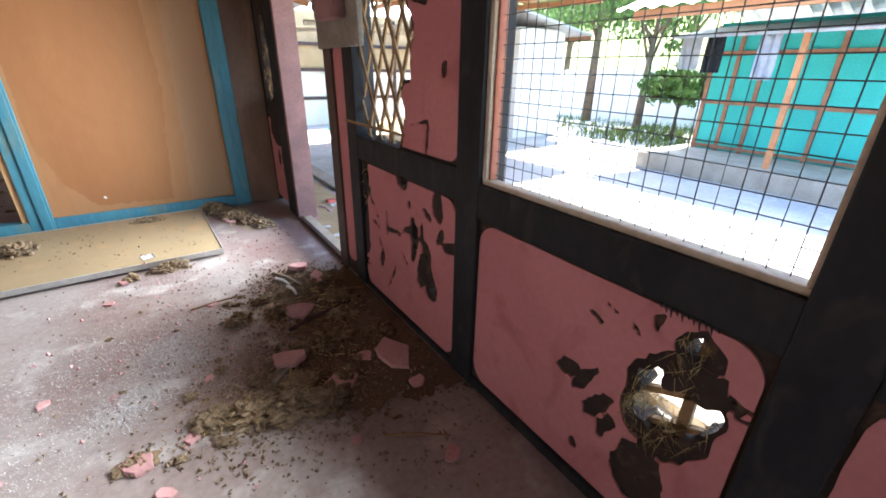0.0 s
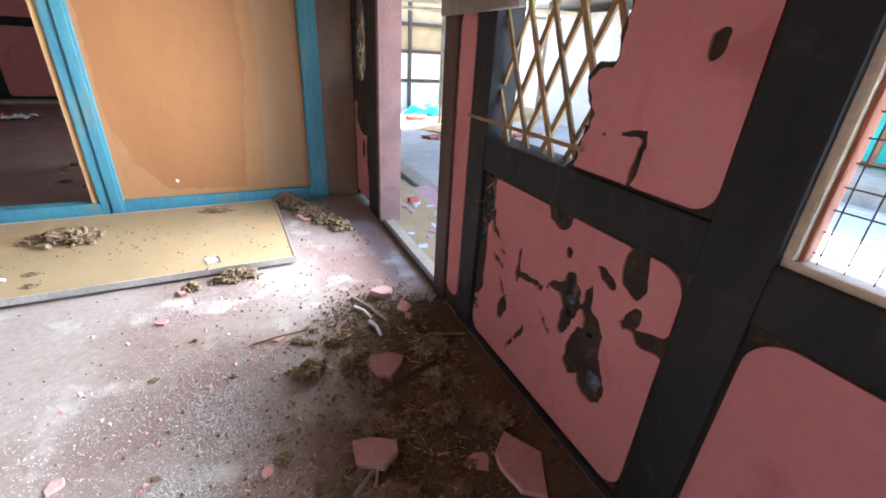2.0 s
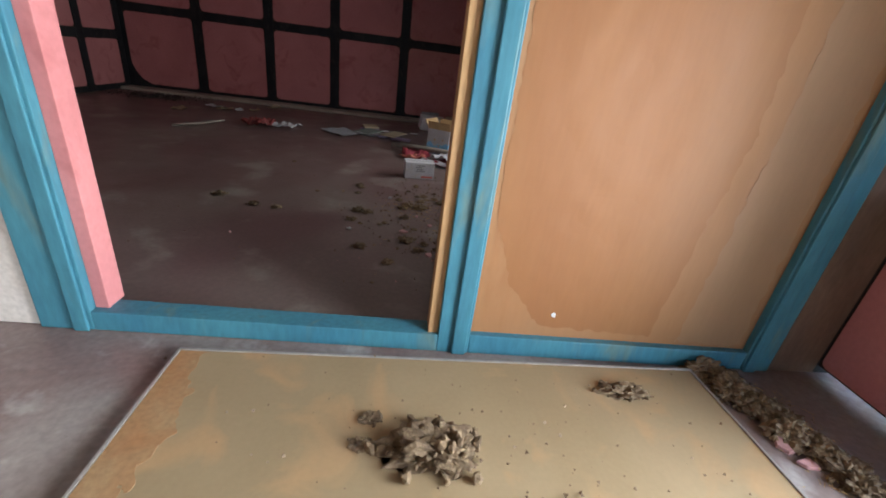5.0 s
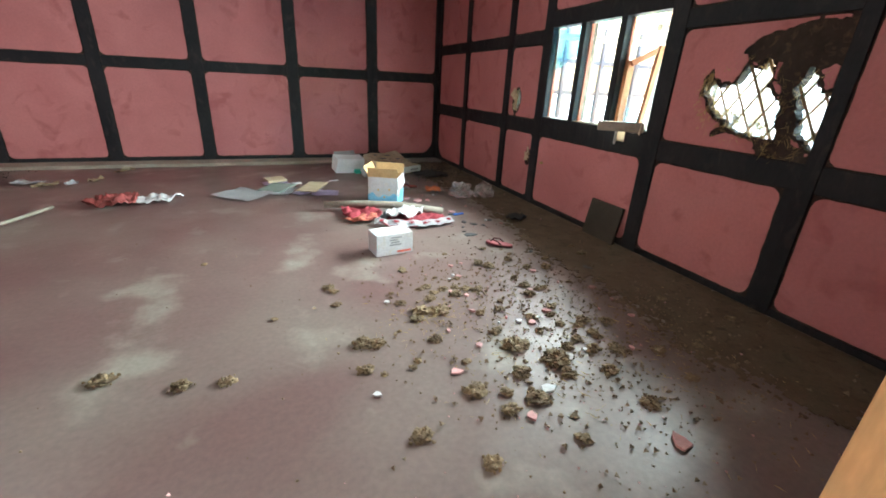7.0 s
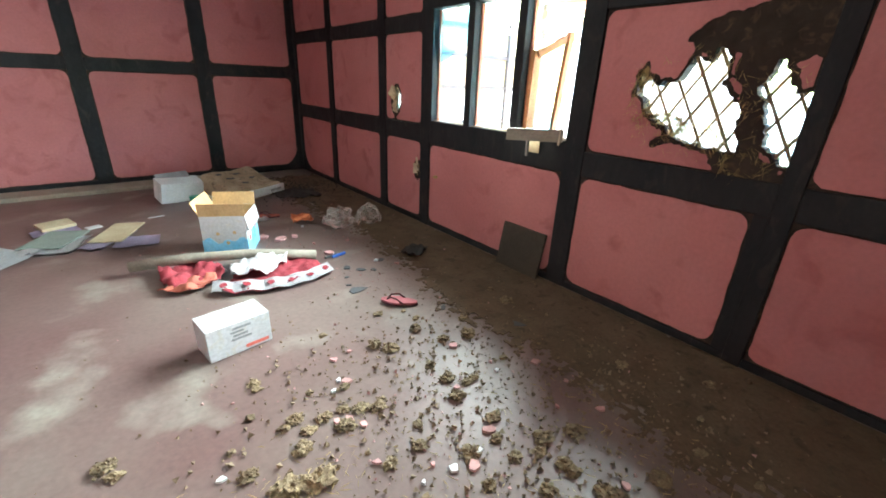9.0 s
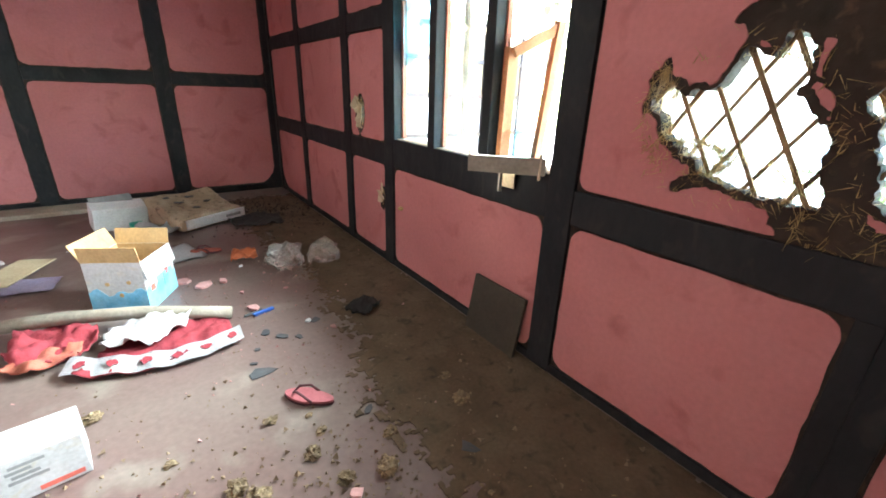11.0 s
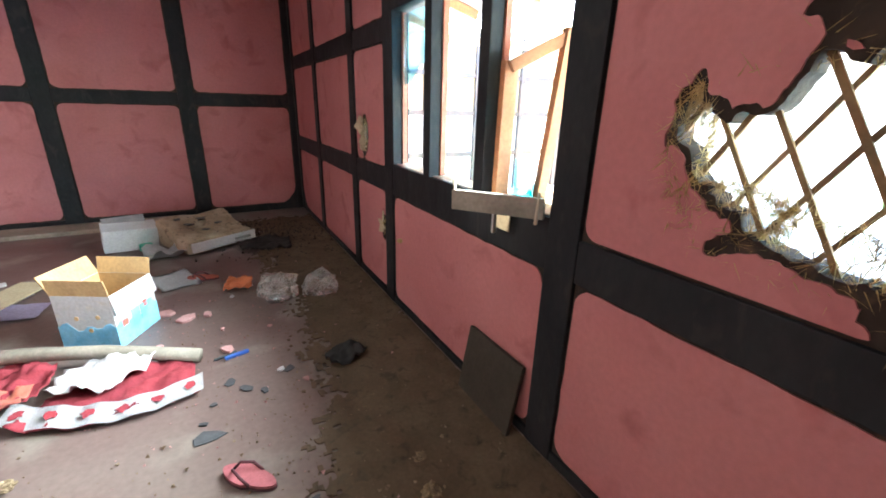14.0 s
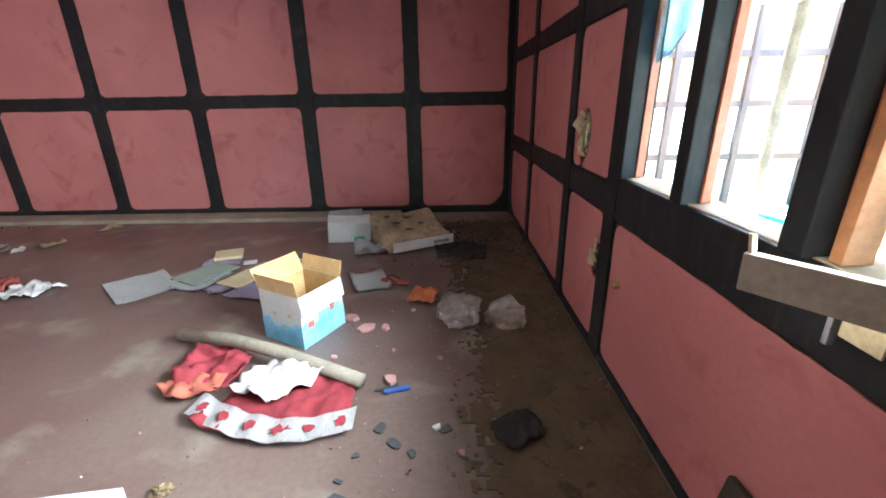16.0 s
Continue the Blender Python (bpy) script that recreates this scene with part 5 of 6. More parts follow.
# ---- room: debris field ----
ROOMCLODS = ((-2.65, 1.12, 1.0), (-2.43, 0.90, 0.9), (-3.99, 1.95, 1.2), (-3.64, 1.79, 0.9), (-2.04, 1.16, 1.2), (-3.70, 3.30, 0.6), (-2.75, 1.87, 1.3), (-2.67, 1.84, 1.0), (-2.31, 1.30, 1.2), (-1.92, 1.57, 1.5), (-1.76, 1.38, 1.6), (-2.25, 1.53, 0.6), (-2.16, 2.43, 0.8), (-1.82, 2.28, 0.9), (-1.96, 2.36, 0.7), (-2.81, 2.55, 0.7), (-3.44, 1.76, 0.9), (-2.04, 1.34, 0.7), (-1.52, 0.95, 1.0), (-1.36, 2.16, 0.7),
             (-2.24, 2.73, 0.6), (-3.21, 2.29, 0.5), (-1.33, 1.32, 0.8), (-2.70, 1.57, 0.5), (-1.94, 1.00, 0.5), (-2.31, 2.11, 1.2), (-2.20, 2.07, 1.4), (-2.41, 2.25, 0.8), (-2.84, 2.62, 0.9), (-2.14, 2.33, 0.7), (-1.89, 2.32, 0.8), (-1.64, 1.82, 0.9), (-1.51, 1.69, 0.7), (-1.33, 1.68, 1.0), (-1.18, 1.62, 0.9), (-1.62, 1.47, 0.9), (-1.35, 1.36, 1.0), (-1.12, 1.26, 1.0), (-2.24, 2.78, 0.7), (-1.39, 3.01, 0.7), (-1.23, 2.95, 0.4), (-2.82, 2.36, 0.7), (-1.05, 2.19, 0.6), (-0.55, 1.75, 0.8), (-1.79, 2.98, 0.6))
for k, (x, y, s) in enumerate(ROOMCLODS):
    clod(x, y, 0.0, 0.050 * s, 0.042 * s, 0.027 * s, 100 + k, "brown mud clod broken from the wall on the room floor", "room clods", knobs=5)
for k in range(70):
    a = random.Random(900 + k)
    s = a.uniform(0.5, 1.6)
    clod(a.gauss(-1.7, 0.5), a.gauss(1.8, 0.55), 0.0, 0.030 * s, 0.026 * s, 0.022 * s, 950 + k, "small brown mud crumb on the room floor", "room clods", knobs=2)
for k in range(46):
    a = random.Random(1200 + k)
    x, y = (-1.95, 1.20) if k == 0 else (-1.60, 0.72) if k == 1 else (a.gauss(-1.65, 0.5), a.gauss(1.9, 0.6))
    if k > 34:
        x, y = a.uniform(-1.7, -0.8), a.uniform(3.6, 5.2)
    r = 0.05 if k < 2 else a.uniform(0.010, 0.030)
    solo("plaster_flake", shard(r, 0.012, 1300 + k, 5 + k % 3, 1.3), CHIP if k % 3 else PAPER, "chip of pale pink plaster on the room floor", "plaster", pose(min(x, -0.05), y, 0, 0, 0, k * 61), "room plaster flakes")
for k, (x, y, r) in enumerate(((-1.33, 3.39, 0.075), (-1.22, 3.79, 0.05), (-1.15, 3.70, 0.045), (-1.31, 3.63, 0.03), (-1.06, 3.64, 0.035), (-1.19, 4.10, 0.04), (-0.91, 3.78, 0.045), (-1.36, 3.50, 0.025), (-0.98, 2.83, 0.04), (-0.71, 2.38, 0.06))):
    solo("dark_shard", shard(r * 0.72, 0.006, 1500 + k, 7, 1.35), SLATE, "dark slate-like shard on the room floor", "shard", pose(x, y, 0, 0, 0, k * 73), "dark shards")
for k, (x, y, r) in enumerate(((-1.58, 4.85, 0.05), (-1.45, 4.70, 0.055), (-1.32, 4.72, 0.035), (-1.22, 4.15, 0.05))):
    solo("plaster_flake", shard(r, 0.02, 1600 + k, 6, 1.4), CHIP, "pink plaster piece beside the printed carton", "plaster", pose(x, y, 0, 0, 0, k * 50), "room plaster flakes")

# flip-flops


def flip_flop(x, y, turn, mt, label):
    t = thing("flip_flop", label, "footwear", pose(x, y, 0, 0, 0, turn), "footwear on the floor")
    pts = []
    for k in range(24):
        a = 2 * math.pi * k / 24
        w = 0.048 - 0.010 * math.cos(a) * (1 if math.cos(a) < 0 else -0.2) - (0.012 if math.cos(a) < -0.2 else 0)
        pts.append((0.132 * math.cos(a), w * math.sin(a) * (1.0 - 0.12 * math.cos(2 * a))))
    bm = bmesh.new()
    for z0, z1, s in ((0.0, 0.012, 1.0),):
        lo, hi = [bm.verts.new((p * s, q * s, z0)) for p, q in pts], [bm.verts.new((p * s, q * s, z1)) for p, q in pts]
        bm.faces.new(lo[::-1]), bm.faces.new(hi)
        for k in range(24):
            bm.faces.new((lo[k], lo[(k + 1) % 24], hi[(k + 1) % 24], hi[k]))
    part("outsole", bm, DARKRUBBER, t)
    bm = bmesh.new()
    lo, hi = [bm.verts.new((p * 0.98, q * 0.98, 0.012)) for p, q in pts], [bm.verts.new((p * 0.98, q * 0.98, 0.024)) for p, q in pts]
    bm.faces.new(lo[::-1]), bm.faces.new(hi)
    for k in range(24):
        bm.faces.new((lo[k], lo[(k + 1) % 24], hi[(k + 1) % 24], hi[k]))
    part("footbed", bm, mt, t)
    for s in (1, -1):
        part("strap", tube(bmesh.new(), [(0.085, 0.0, 0.022), (0.06, s * 0.022, 0.052), (0.01, s * 0.042, 0.050), (-0.035, s * 0.043, 0.018)], 0.0065, 8), DARKRUBBER, t, smooth=True)
    return t


flip_flop(-1.19, 3.06, 134, RUBBER, "worn pink rubber flip-flop lying on the floor")
flip_flop(-1.34, 5.47, 160, RUSTCLOTH, "rust-red flip-flop beside the white paper")

# ---- room: cartons ----


def printed_carton():
    t = thing("printed_carton", "open white and blue printed carton standing on the floor", "carton", pose(-1.86, 4.71, 0, 0, 0, 62))
    w, d, h, th = 0.19, 0.175, 0.36, 0.006
    sides = []
    for nm, b in (("side_panel", (-w, w, -d, -d + th)), ("side_panel", (-w, w, d - th, d)), ("end_panel", (-w, -w + th, -d + th, d - th)), ("end_panel", (w - th, w, -d + th, d - th))):
        sides.append(part(nm, one_box(b[0], b[1], b[2], b[3], 0.0, h, 0.002), CARTONWH, t))
    part("bottom", one_box(-w + th, w - th, -d + th, d - th, 0.0, th), CARTONIN, t)
    for side, x0, x1, y0, y1 in ((sides[0], -w - 0.002, w + 0.002, -d - 0.002, -d), (sides[2], -w - 0.002, -w, -d, d), (sides[3], w, w + 0.002, -d, d), (sides[1], -w - 0.002, w + 0.002, d, d + 0.002)):
        pts = [(x0 if y1 - y0 > 0.1 else x0 + (x1 - x0) * k / 12, y0 + (y1 - y0) * k / 12 if y1 - y0 > 0.1 else y0, 0.15 + 0.02 * math.sin(k * 1.4) + 0.015 * math.sin(k * 0.7)) for k in range(13)]
        bm = bmesh.new()
        dx, dy = (x1 - x0, 0) if y1 - y0 > 0.1 else (0, y1 - y0)
        ring = [[bm.verts.new((px + sx, py + sy, z)) for px, py, pz in pts for z in (0.004, pz)] for sx, sy in ((0, 0), (dx, dy))]
        for k in range(12):
            for q in ring:
                bm.faces.new((q[2 * k], q[2 * k + 2], q[2 * k + 3], q[2 * k + 1]))
            bm.faces.new((ring[0][2 * k + 1], ring[0][2 * k + 3], ring[1][2 * k + 3], ring[1][2 * k + 1]))
        part("blue_print", bm, CARTONBL, side, "sky-blue printed band")
    for x0, x1, y0, y1 in ((-w + th, w - th, -d + th, -d + th + 0.002), (-w + th, w - th, d - th - 0.002, d - th), (-w + th, -w + th + 0.002, -d + th, d - th), (w - th - 0.002, w - th, -d + th, d - th)):
        part("lining", one_box(x0, x1, y0, y1, 0.02, h - 0.002), CARTONIN, t)
    fl = part("flap", one_box(-w, w, 0, 0.13, -0.003, 0.003), CARTONIN, t)
    fl.matrix_local = pose(0, d - 0.004, h, 64, 0, 0)
    fl = part("flap", one_box(-w, w, -0.13, 0, -0.003, 0.003), CARTONWH, t)
    fl.matrix_local = pose(0, -d + 0.004, h, 80, 0, 0)
    fl = part("flap", one_box(-0.11, 0, -d, d, -0.003, 0.003), CARTONIN, t)
    fl.matrix_local = pose(-w + 0.004, 0, h, 0, 80, 0)
    fl = part("flap", one_box(0, 0.11, -d, d, -0.003, 0.003), CARTONIN, t)
    fl.matrix_local = pose(w - 0.004, 0, h, 0, -75, 0)
    for k, (x0, x1, z0, z1, mt) in enumerate(((-0.15, -0.02, 0.285, 0.315, REDINK), (-0.15, -0.08, 0.225, 0.250, REDINK), (0.03, 0.15, 0.10, 0.20, CARTONBL), (0.06, 0.10, 0.17, 0.21, REDINK), (-0.14, -0.09, 0.13, 0.17, REDINK), (-0.05, 0.02, 0.14, 0.20, CARTONBL))):
        part("print", one_box(x0, x1, -d - 0.0045, -d - 0.0025, z0, z1), mt, sides[0])
    for y, z in ((-0.08, 0.22), (0.05, 0.21), (-0.02, 0.13)):
        part("hole", tube(bmesh.new(), [(-w - 0.004, y, z), (-w - 0.001, y, z)], 0.014, 12), CARTONIN, sides[2])
    return t


printed_carton()
sc = thing("small_carton", "small white carton with grey printing on the floor", "carton", pose(-2.22, 3.20, 0, 0, 0, 8))
part("body", one_box(-0.17, 0.17, -0.10, 0.10, 0, 0.19, 0.004), CARTONWH, sc)
part("lid_seam", one_box(-0.17, 0.17, -0.004, 0.004, 0.1902, 0.1912), GREYINK, sc)
for k in range(4):
    part("print", one_box(-0.05 + 0.012 * (k % 2), 0.06 - 0.02 * (k % 3), -0.1025, -0.1005, 0.085 + 0.022 * k, 0.098 + 0.022 * k), GREYINK, sc)
part("print", one_box(0.02, 0.15, -0.1025, -0.1005, 0.015, 0.035), REDINK, sc)
for k in range(3):
    part("print", one_box(0.1705, 0.1725, -0.06, 0.05 - 0.02 * k, 0.08 + 0.03 * k, 0.095 + 0.03 * k), GREYINK, sc)
torn = thing("torn_packet", "torn white packet with a green plastic lid near the wall", "packet", pose(-1.98, 6.70, 0, 0, 0, 13))
part("box", box(bmesh.new(), -0.24, 0.22, -0.11, 0.11, 0, 0.24, 0.004, pose(0, 0.0, 0.015, 12, 4, 0)), PAPER, torn)
part("lid", tube(bmesh.new(), [(0.10, -0.17, 0.0), (0.10, -0.17, 0.06)], 0.06, 16), MINT, torn, "green plastic lid")
part("flap", box(bmesh.new(), -0.2, 0.16, -0.1, 0.1, 0, 0.006, 0, pose(0.0, 0.02, 0.25, 42, 0, 4)), GREYINK, torn)
paper_sheet("torn_packet", -1.66, 6.22, 0.34, 0.26, 12, PAPER, "crumpled white packet with pale green print", 8, 0.01, 0.12, "packet")
# dirty folded sack
bm = bmesh.new()
box(bm, -0.36, 0.36, -0.30, 0.30, 0, 0.15, 0.05)
bmesh.ops.subdivide_edges(bm, edges=bm.edges[:], cuts=4, use_grid_fill=True)
for v in bm.verts:
    v.co += Vector((0.03 * noise.noise(v.co * 5), 0.03 * noise.noise(v.co * 5 + Vector((3, 0, 0))), 0.05 * noise.noise(v.co * 4 + Vector((7, 0, 0))) * (v.co.z > 0.03)))
    v.co.z = max(0, v.co.z + 0.32 * max(0, (v.co.y + 0.15)) * (v.co.z > 0.05))
sk = thing("folded_sack", "dirty folded sack with dark spots lying by the wall", "sack", pose(-1.28, 6.56, 0, 0, 0, 28))
part("sack_body", bm, SACK, sk, smooth=True)
part("white_side", box(bmesh.new(), -0.33, 0.36, -0.325, -0.312, 0.03, 0.13, 0.004), PAPER, sk, "pale torn side with a dark print")
part("print", one_box(0.12, 0.30, -0.330, -0.3255, 0.06, 0.09), GREYINK, sk.children[-1])
for k, (x, y) in enumerate(((-0.15, 0.05), (0.02, 0.12), (-0.05, -0.10), (0.12, -0.02), (-0.2, 0.18))):
    part("spot", shard(0.05, 0.006, 1700 + k, 7), SLATE, sk).matrix_local = pose(x, y, 0.165 + 0.32 * max(0, y + 0.15))
cloth("black_rag", [(-0.98, 6.08), (-0.51, 5.93), (-0.46, 6.33), (-0.71, 6.50), (-1.01, 6.38)], BLACKCLOTH, "dark rag on the floor near the corner", "rag", 0.05, 3.0)

# papers
paper_sheet("paper_sheet", -3.50, 5.44, 0.55, 0.46, -43, PAPER, "creased white paper sheet on the floor", 1, 0.004, 0.03, group="papers")
paper_sheet("paper_sheet", -3.04, 5.56, 0.30, 0.46, -20, PAPER, "white paper sheet under the card", 2, 0.004, group="papers")
paper_sheet("paper_sheet", -2.72, 5.50, 0.22, 0.50, -35, LILAC, "lilac paper sheet in the paper heap", 4, 0.010, group="papers")
paper_sheet("paper_sheet", -2.52, 5.32, 0.34, 0.26, -10, LILAC, "pale lilac paper beside the printed carton", 5, 0.004, group="papers")
paper_sheet("paper_sheet", -3.10, 6.02, 0.34, 0.22, 15, LILAC, "lilac booklet behind the papers", 6, 0.004, group="papers")
paper_sheet("paper_sheet", -1.56, 5.50, 0.30, 0.44, 20, PAPER, "white paper sheet beside the printed carton", 7, 0.004, 0.03, group="papers")
solo("folder", box(bmesh.new(), -0.16, 0.16, -0.23, 0.23, 0.0, 0.012, 0.003), GREENCARD, "grey-green card folder on the papers", "folder", pose(-3.09, 5.70, 0.016, 0, 0, -27))
solo("folder", box(bmesh.new(), -0.13, 0.13, -0.27, 0.27, 0.0, 0.010, 0.003), CREAM, "cream card folder on the papers", "folder", pose(-2.64, 5.64, 0.022, 0, 0, -24))
solo("notebook", box(bmesh.new(), -0.13, 0.13, -0.10, 0.10, 0.0, 0.03, 0.004), CREAM, "dusty grey notebook behind the papers", "notebook", pose(-3.10, 6.16, 0.014, 4, 0, 20))
solo("card", box(bmesh.new(), -0.06, 0.06, -0.05, 0.05, 0.0, 0.005, 0.001), PAPER, "small pale card on the floor", "card", pose(-2.82, 6.0, 0, 0, 0, 20))
solo("pen", tube(bmesh.new(), [(-0.07, 0, 0.006), (0.07, 0.02, 0.006)], 0.005, 8), PAPER, "white pen lying on the floor", "pen", pose(-2.30, 6.05, 0))
pn = thing("pens", "blue plastic clip and dark stub on the floor", "clip", pose(-1.17, 4.06, 0, 0, 0, 15))
part("clip", one_box(-0.07, 0.07, -0.012, 0.012, 0, 0.018, 0.004), BLUEPLASTIC, pn)
part("stub", tube(bmesh.new(), [(-0.12, 0.03, 0.008), (-0.02, 0.03, 0.008)], 0.008, 8), SLATE, pn)

# clothes and stick
cloth("red_cloth", [(-2.47, 4.21), (-2.39, 4.04), (-2.17, 4.01), (-2.05, 4.16), (-2.07, 4.34), (-2.25, 4.48), (-2.45, 4.44)], MAROON, "crumpled maroon cloth under the stick", "cloth", 0.12, 1.0, fold=7)
cloth("rust_cloth", [(-2.50, 4.09), (-2.34, 3.97), (-2.14, 4.01), (-2.12, 4.15), (-2.33, 4.16)], RUSTCLOTH, "rust-orange cloth beside the maroon cloth", "cloth", 0.06, 2.0, z=0.02, fold=8)
bc = cloth("maroon_cloth", [(-2.15, 3.82), (-1.90, 3.72), (-1.37, 3.76), (-1.40, 4.08), (-1.55, 4.18), (-2.00, 4.11)], MAROON, "maroon cloth with a white spotted border", "cloth", 0.045, 4.0, fold=6)
# its white border with round maroon spots
bm = bmesh.new()
rows = []
for k in range(41):
    t = k / 40
    x = -2.21 + 0.86 * t
    y0 = 3.87 - 0.26 * math.sin(t * 2.2) + 0.10 * t
    z = 0.032 + 0.006 * math.sin(t * 31) + 0.008 * noise.noise(Vector((t * 12, 0, 0)))
    rows.append([bm.verts.new((x + 0.04 * (1 - t) * j / 4, y0 + 0.13 * j / 4, z + 0.022 * j / 4)) for j in range(5)])
for a, b in zip(rows, rows[1:]):
    for j in range(4):
        bm.faces.new((a[j], b[j], b[j + 1], a[j + 1]))
bmesh.ops.solidify(bm, geom=bm.faces[:], thickness=0.004)
bd2 = thing("cloth_border", "white border of the maroon cloth with round spots", "cloth", pose(0, 0, 0))
part("border", bm, WHITECLOTH, bd2, smooth=True)
for k in range(6):
    t = 0.08 + 0.165 * k
    x = -2.21 + 0.86 * t + 0.02
    y = 3.87 - 0.26 * math.sin(t * 2.2) + 0.10 * t + 0.065
    part("spot", shard(0.032, 0.003, 1800 + k, 12), MAROON, bd2).matrix_local = pose(x, y, 0.050 + 0.006 * math.sin(t * 31), 9, 0, 0)
cloth("white_cloth", [(-2.04, 4.00), (-1.81, 3.92), (-1.64, 4.02), (-1.58, 4.14), (-1.78, 4.28), (-2.01, 4.21)], WHITECLOTH, "crumpled white cloth on the maroon cloth", "cloth", 0.085, 6.0, z=0.045, fold=6)
stick = tube(bmesh.new(), [(-2.62, 4.56, 0.07), (-2.24, 4.45, 0.09), (-1.83, 4.27, 0.10), (-1.36, 4.09, 0.045)], 0.042, 12, 0.95)
for v in stick.verts:
    v.co += 0.005 * Vector((noise.noise(v.co * 20), noise.noise(v.co * 20 + Vector((4, 0, 0))), noise.noise(v.co * 20 + Vector((9, 0, 0)))))
solo("wooden_pole", stick, GREYWOOD, "weathered grey wooden pole across the clothes", "pole", smooth=True)
cloth("orange_rag", [(-1.20, 5.07), (-0.99, 5.04), (-0.96, 5.24), (-1.14, 5.31)], ORANGE, "small orange rag on the floor", "rag", 0.08, 8.0, fold=12)
# clear wrappings


def wrap(x, y, r, seed, label):
    bm = bmesh.new()
    lump(bm, (0, 0, r[2] * 0.7), r, 0.5, 3, seed)
    for v in bm.verts:
        v.co += 0.02 * Vector((noise.noise(v.co * 14), noise.noise(v.co * 14 + Vector((3, 0, 0))), noise.noise(v.co * 14 + Vector((0, 6, 0)))))
        v.co.z = max(0, v.co.z)
    return solo("plastic_wrap", bm, CLEAR, label, "plastic wrap", pose(x, y, 0), "plastic wraps")


wrap(-0.80, 4.80, (0.15, 0.13, 0.12), 2, "crumpled clear plastic wrap on the floor")
wrap(-0.48, 4.76, (0.15, 0.11, 0.10), 5, "second crumpled clear plastic wrap")
cloth("black_bag", [(-0.68, 3.67), (-0.60, 3.62), (-0.52, 3.68), (-0.44, 3.73), (-0.47, 3.85), (-0.56, 3.89), (-0.61, 3.84), (-0.70, 3.79)], BLACKCLOTH, "dark plastic bag near the wall foot", "bag", 0.05, 9.0, fold=17)

# far left things
cloth("red_bag", [(-5.05, 5.25), (-4.80, 5.05), (-4.55, 5.2), (-4.58, 5.5), (-4.85, 5.6)], REDPLASTIC, "crumpled red plastic bag on the floor", "bag", 0.16, 12.0, fold=6)
cloth("white_bag", [(-4.55, 5.2), (-4.25, 5.25), (-4.12, 5.42), (-4.35, 5.5), (-4.6, 5.45)], WHITECLOTH, "crumpled white plastic bag with dark marks", "bag", 0.09, 13.0, fold=8)
for k, (x, y, w, l, mt) in enumerate(((-5.98, 6.55, 0.30, 0.18, PAPER), (-5.75, 6.38, 0.26, 0.14, CREAM), (-5.50, 6.40, 0.12, 0.10, PAPER), (-5.13, 7.2, 0.3, 0.08, CREAM), (-5.3, 6.6, 0.25, 0.1, CREAM), (-6.3, 5.9, 0.3, 0.2, CREAM))):
    paper_sheet("paper_scrap", x, y, w, l, 20 * k, mt, "dusty paper scrap far across the room floor", 20 + k, 0.004, 0.04, group="paper scraps")
solo("cane", tube(bmesh.new(), [(-5.7, 4.5, 0.02), (-5.45, 4.75, 0.03), (-5.32, 5.1, 0.03), (-5.30, 5.25, 0.02)], 0.018, 8), GREYWOOD, "bent pale cane on the floor", "cane", smooth=True)

# board leaning on the east wall
solo("leaning_board", box(bmesh.new(), -0.012, 0.012, -0.22, 0.22, 0.0, 0.37, 0.003), DARKBOARD, "small dark board leaning on the wall", "board", pose(-0.085, 2.97, 0.002, 0, 10, 0))
# scrap that hangs under the dropped casement
hs = thing("window_latch", "broken metal latch and torn card hanging from the casement", "latch", pose(-0.045, 2.985, 1.045, 0, 0, 0))
part("latch", one_box(-0.01, 0.01, 0.035, 0.05, -0.10, 0.05, 0.003), CHROME, hs)
part("card", one_box(-0.006, 0.0, -0.075, 0.02, -0.065, 0.05, 0.001), CREAM, hs)
solo("bracket", lump(bmesh.new(), (0, 0, 0), (0.02, 0.03, 0.018), 0.3, 2, 4.0), STRAW, "small wall plug in the plaster", "plug", pose(-0.012, 4.20, 0.55))

# ---- yard things ----
bm = bmesh.new()
lump(bm, (0, 0, 0.14), (0.24, 0.17, 0.17), 0.35, 4, 3.0)
for v in bm.verts:
    v.co += 0.025 * Vector((noise.noise(v.co * 12), noise.noise(v.co * 12 + Vector((3, 0, 0))), noise.noise(v.co * 12 + Vector((0, 6, 0)))))
    v.co.z = max(0, v.co.z)
solo("yellow_sack", bm, YELLOWSACK, "half-full yellow woven sack in the yard", "sack", pose(1.45, -0.12, -0.35, 0, 0, 30), smooth=True)
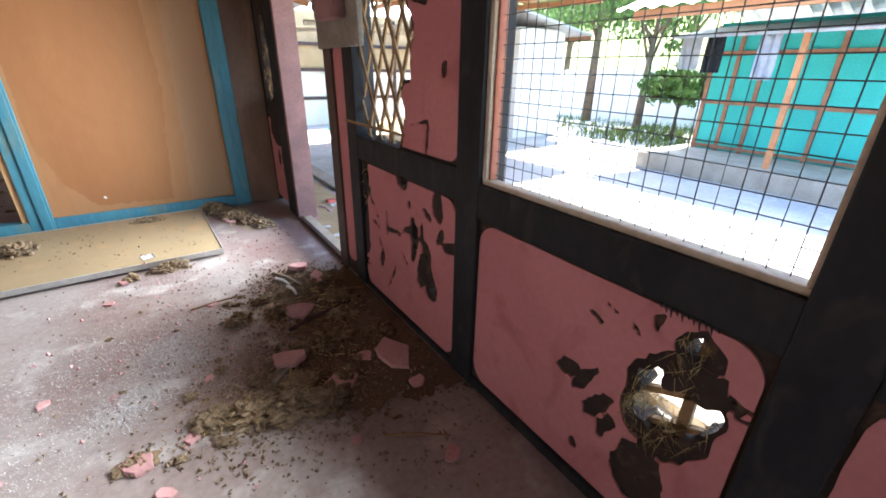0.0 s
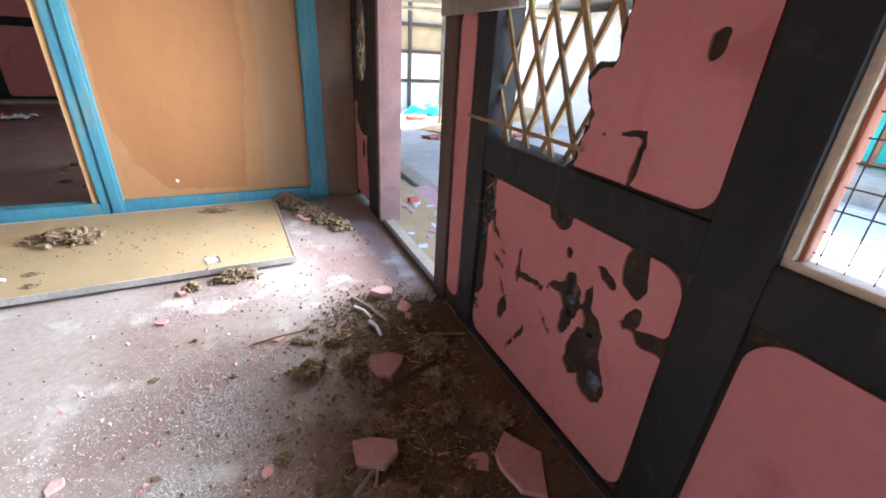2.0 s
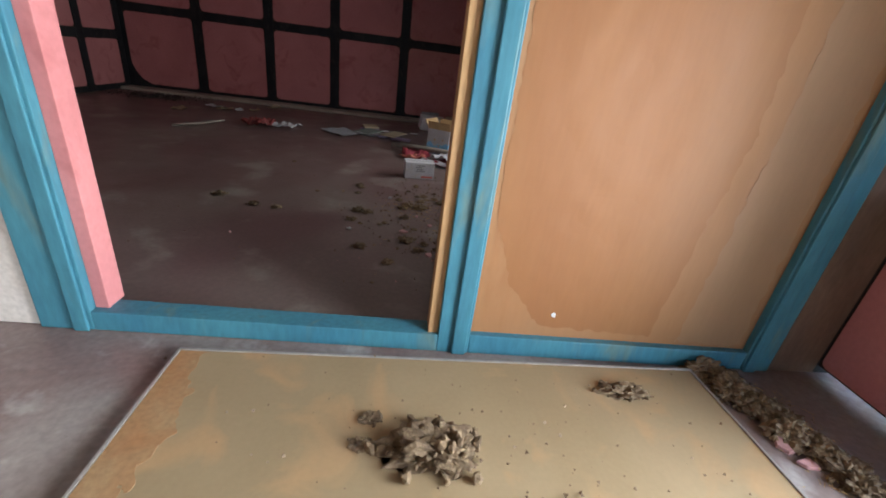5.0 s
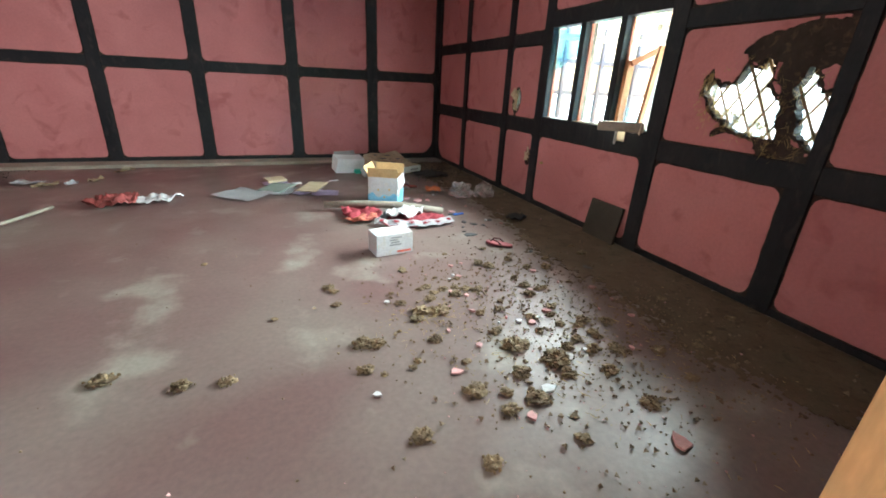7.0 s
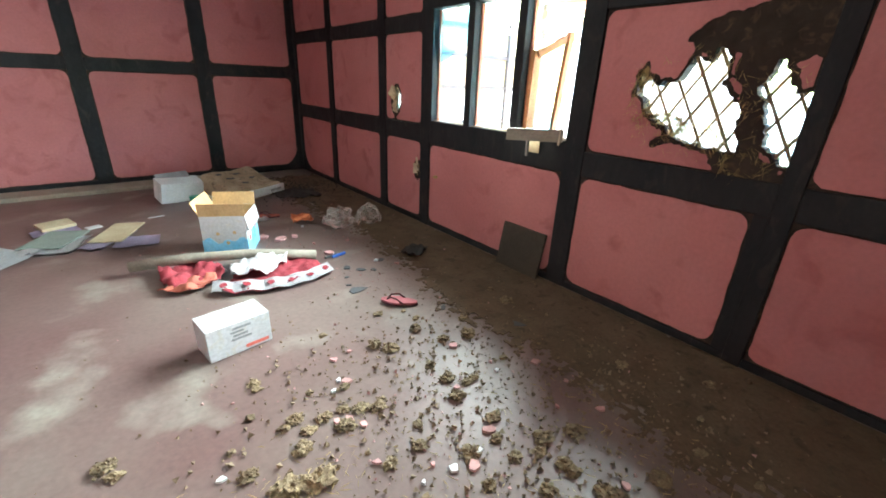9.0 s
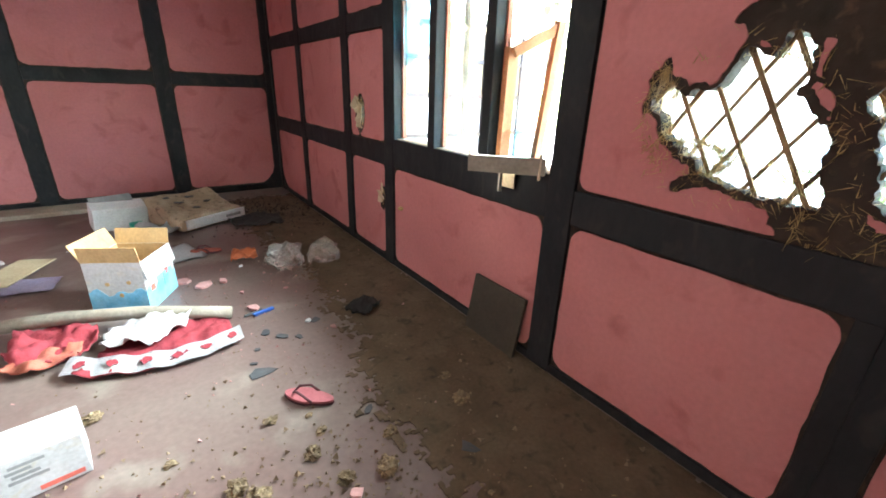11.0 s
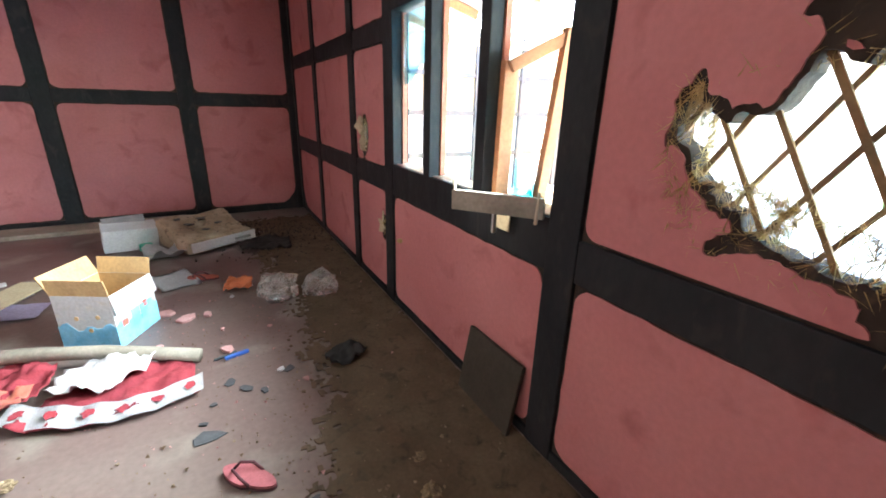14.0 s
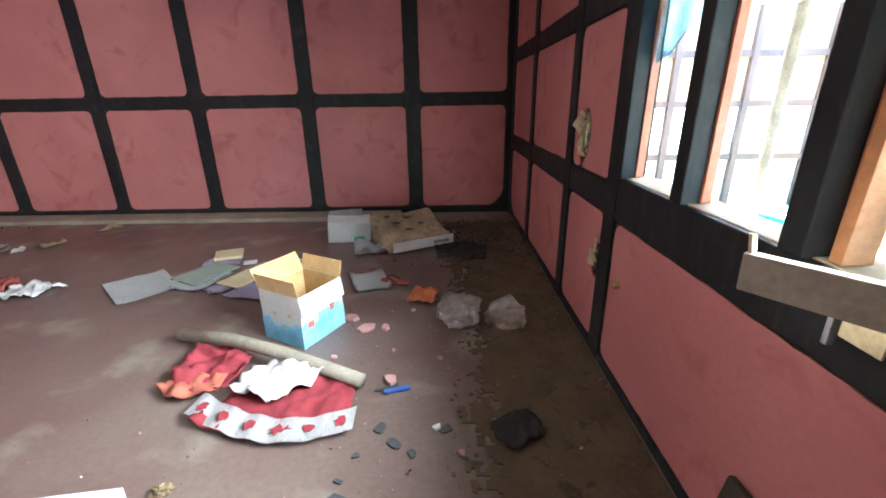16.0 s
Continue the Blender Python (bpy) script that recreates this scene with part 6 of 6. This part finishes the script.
# plastic chair lying on its back
ch = thing("plastic_chair", "teal plastic chair fallen over in the yard", "chair", Matrix.Translation((2.25, 0.35, -0.10)) @ Matrix.Rotation(radians(-35), 4, "Z") @ Matrix.Rotation(radians(-84), 4, "X"))
part("seat", one_box(-0.20, 0.20, -0.20, 0.20, 0.02, 0.05, 0.02), TEALPLASTIC, ch)
for x in (-0.19, 0.19):
    part("leg", tube(bmesh.new(), [(x * 0.95, -0.18, 0.03), (x * 1.15, -0.21, -0.38)], 0.022, 8, 0.8), TEALPLASTIC, ch)
    part("leg", tube(bmesh.new(), [(x * 0.95, 0.18, 0.03), (x * 1.1, 0.23, -0.38)], 0.022, 8, 0.8), TEALPLASTIC, ch)
    part("armrest", tube(bmesh.new(), [(x * 1.1, -0.18, 0.04), (x * 1.2, -0.18, 0.22), (x * 1.2, 0.18, 0.24)], 0.018, 8), TEALPLASTIC, ch)
    part("back_post", tube(bmesh.new(), [(x * 0.95, 0.19, 0.03), (x, 0.24, 0.42)], 0.02, 8), TEALPLASTIC, ch)
part("backrest", one_box(-0.19, 0.19, 0.215, 0.24, 0.18, 0.42, 0.01), TEALPLASTIC, ch)
bm = bmesh.new()
lump(bm, (0, 0, 0.10), (0.30, 0.16, 0.12), 0.25, 4, 8.0)
solo("grey_sack", bm, GREYSACK, "grey cement sack lying over the fallen chair", "sack", pose(2.55, 0.25, -0.06, 0, 14, -20), smooth=True)
solo("white_sack", lump(bmesh.new(), (0, 0, 0.06), (0.22, 0.18, 0.08), 0.5, 3, 6.0), WHITECLOTH, "crumpled white sack on the yard concrete", "sack", pose(1.95, 0.60, -0.36), smooth=True)
solo("white_sack", lump(bmesh.new(), (0, 0, 0.03), (0.13, 0.10, 0.05), 0.5, 3, 7.0), WHITECLOTH, "small white plastic scrap near the step", "sack", pose(1.25, -0.42, -0.29), smooth=True)
bs = thing("basket", "flat grey cane basket on the yard concrete", "basket", pose(3.25, 0.28, -0.35))
part("rim", tube(bmesh.new(), [(0.30 * math.cos(a), 0.30 * math.sin(a), 0.12) for a in (2 * math.pi * k / 24 for k in range(25))], 0.015, 6), GREYWOOD, bs)
bm = bmesh.new()
bmesh.ops.create_cone(bm, cap_ends=True, segments=24, radius1=0.18, radius2=0.30, depth=0.12)
part("bowl", bm, GREYWOOD, bs).matrix_local = pose(0, 0, 0.06)
pb = thing("pink_basin", "pink plastic basin standing in the yard", "basin", pose(1.95, -0.95, -0.35))
part("bowl", bmesh.ops.create_cone(bm2 := bmesh.new(), cap_ends=True, segments=28, radius1=0.17, radius2=0.23, depth=0.16) and bm2, PINKPLASTIC, pb).matrix_local = pose(0, 0, 0.08)
part("rim", tube(bmesh.new(), [(0.235 * math.cos(a), 0.235 * math.sin(a), 0.16) for a in (2 * math.pi * k / 28 for k in range(29))], 0.012, 6), PINKPLASTIC, pb)
solo("red_block", box(bmesh.new(), -0.05, 0.05, -0.04, 0.04, 0, 0.05, 0.006), REDINK, "small bright red block by the doorway", "block", pose(0.55, -0.15, -0.10))
for k in range(26):
    a = random.Random(2000 + k)
    solo("plaster_flake", shard(a.uniform(0.02, 0.05), 0.012, 2100 + k, 5, 1.8), PAPER if k % 2 else CHIP, "pale plaster chip on the sandy apron", "plaster", pose(a.uniform(0.2, 0.68), a.uniform(-1.5, -0.1), -0.10, 0, 0, k * 40), "apron chips")
solo("red_cloth", lump(bmesh.new(), (0, 0, 0.05), (0.3, 0.15, 0.12), 0.5, 3, 9.0), REDINK, "bright red cloth heap by the shed", "cloth", pose(3.3, 7.0, -0.36), smooth=True)
solo("blue_tarp", lump(bmesh.new(), (0, 0, 0.1), (0.5, 0.3, 0.25), 0.5, 3, 10.0), TEALPLASTIC, "crumpled turquoise tarpaulin by the shed", "tarpaulin", pose(4.0, 7.9, -0.36), smooth=True)

# pale plaster dust, whitened to paint the floor's sheen, and pink crumbs trodden over the porch floor
DUSTSHEEN = mat("plaster_dust", (0.60, 0.61, 0.62), (0.50, 0.50, 0.51), 12, 0.95, 0.2, 60)
crumbs("plaster_dust", [(-1.12, -2.72, 0.13, 0.20, 20), (-1.20, -2.60, 0.10, 0.12, 0), (-1.36, -2.96, 0.10, 0.07, 30), (-1.05, -2.30, 0.22, 0.16, 0), (-1.25, -1.75, 0.25, 0.12, 0), (-1.6, -2.5, 0.22, 0.2, 0), (-1.75, -3.1, 0.2, 0.2, 0)], 26000, "pale plaster dust on the porch floor, whitened to paint the floor's sheen", DUSTSHEEN, 0.0012, 0.0042)
crumbs("plaster_crumbs", [(-1.5, -2.3, 0.45, 0.5, 0), (-1.0, -2.6, 0.3, 0.5, 0)], 170, "pink plaster crumbs scattered on the porch floor", CHIP, 0.006, 0.016)
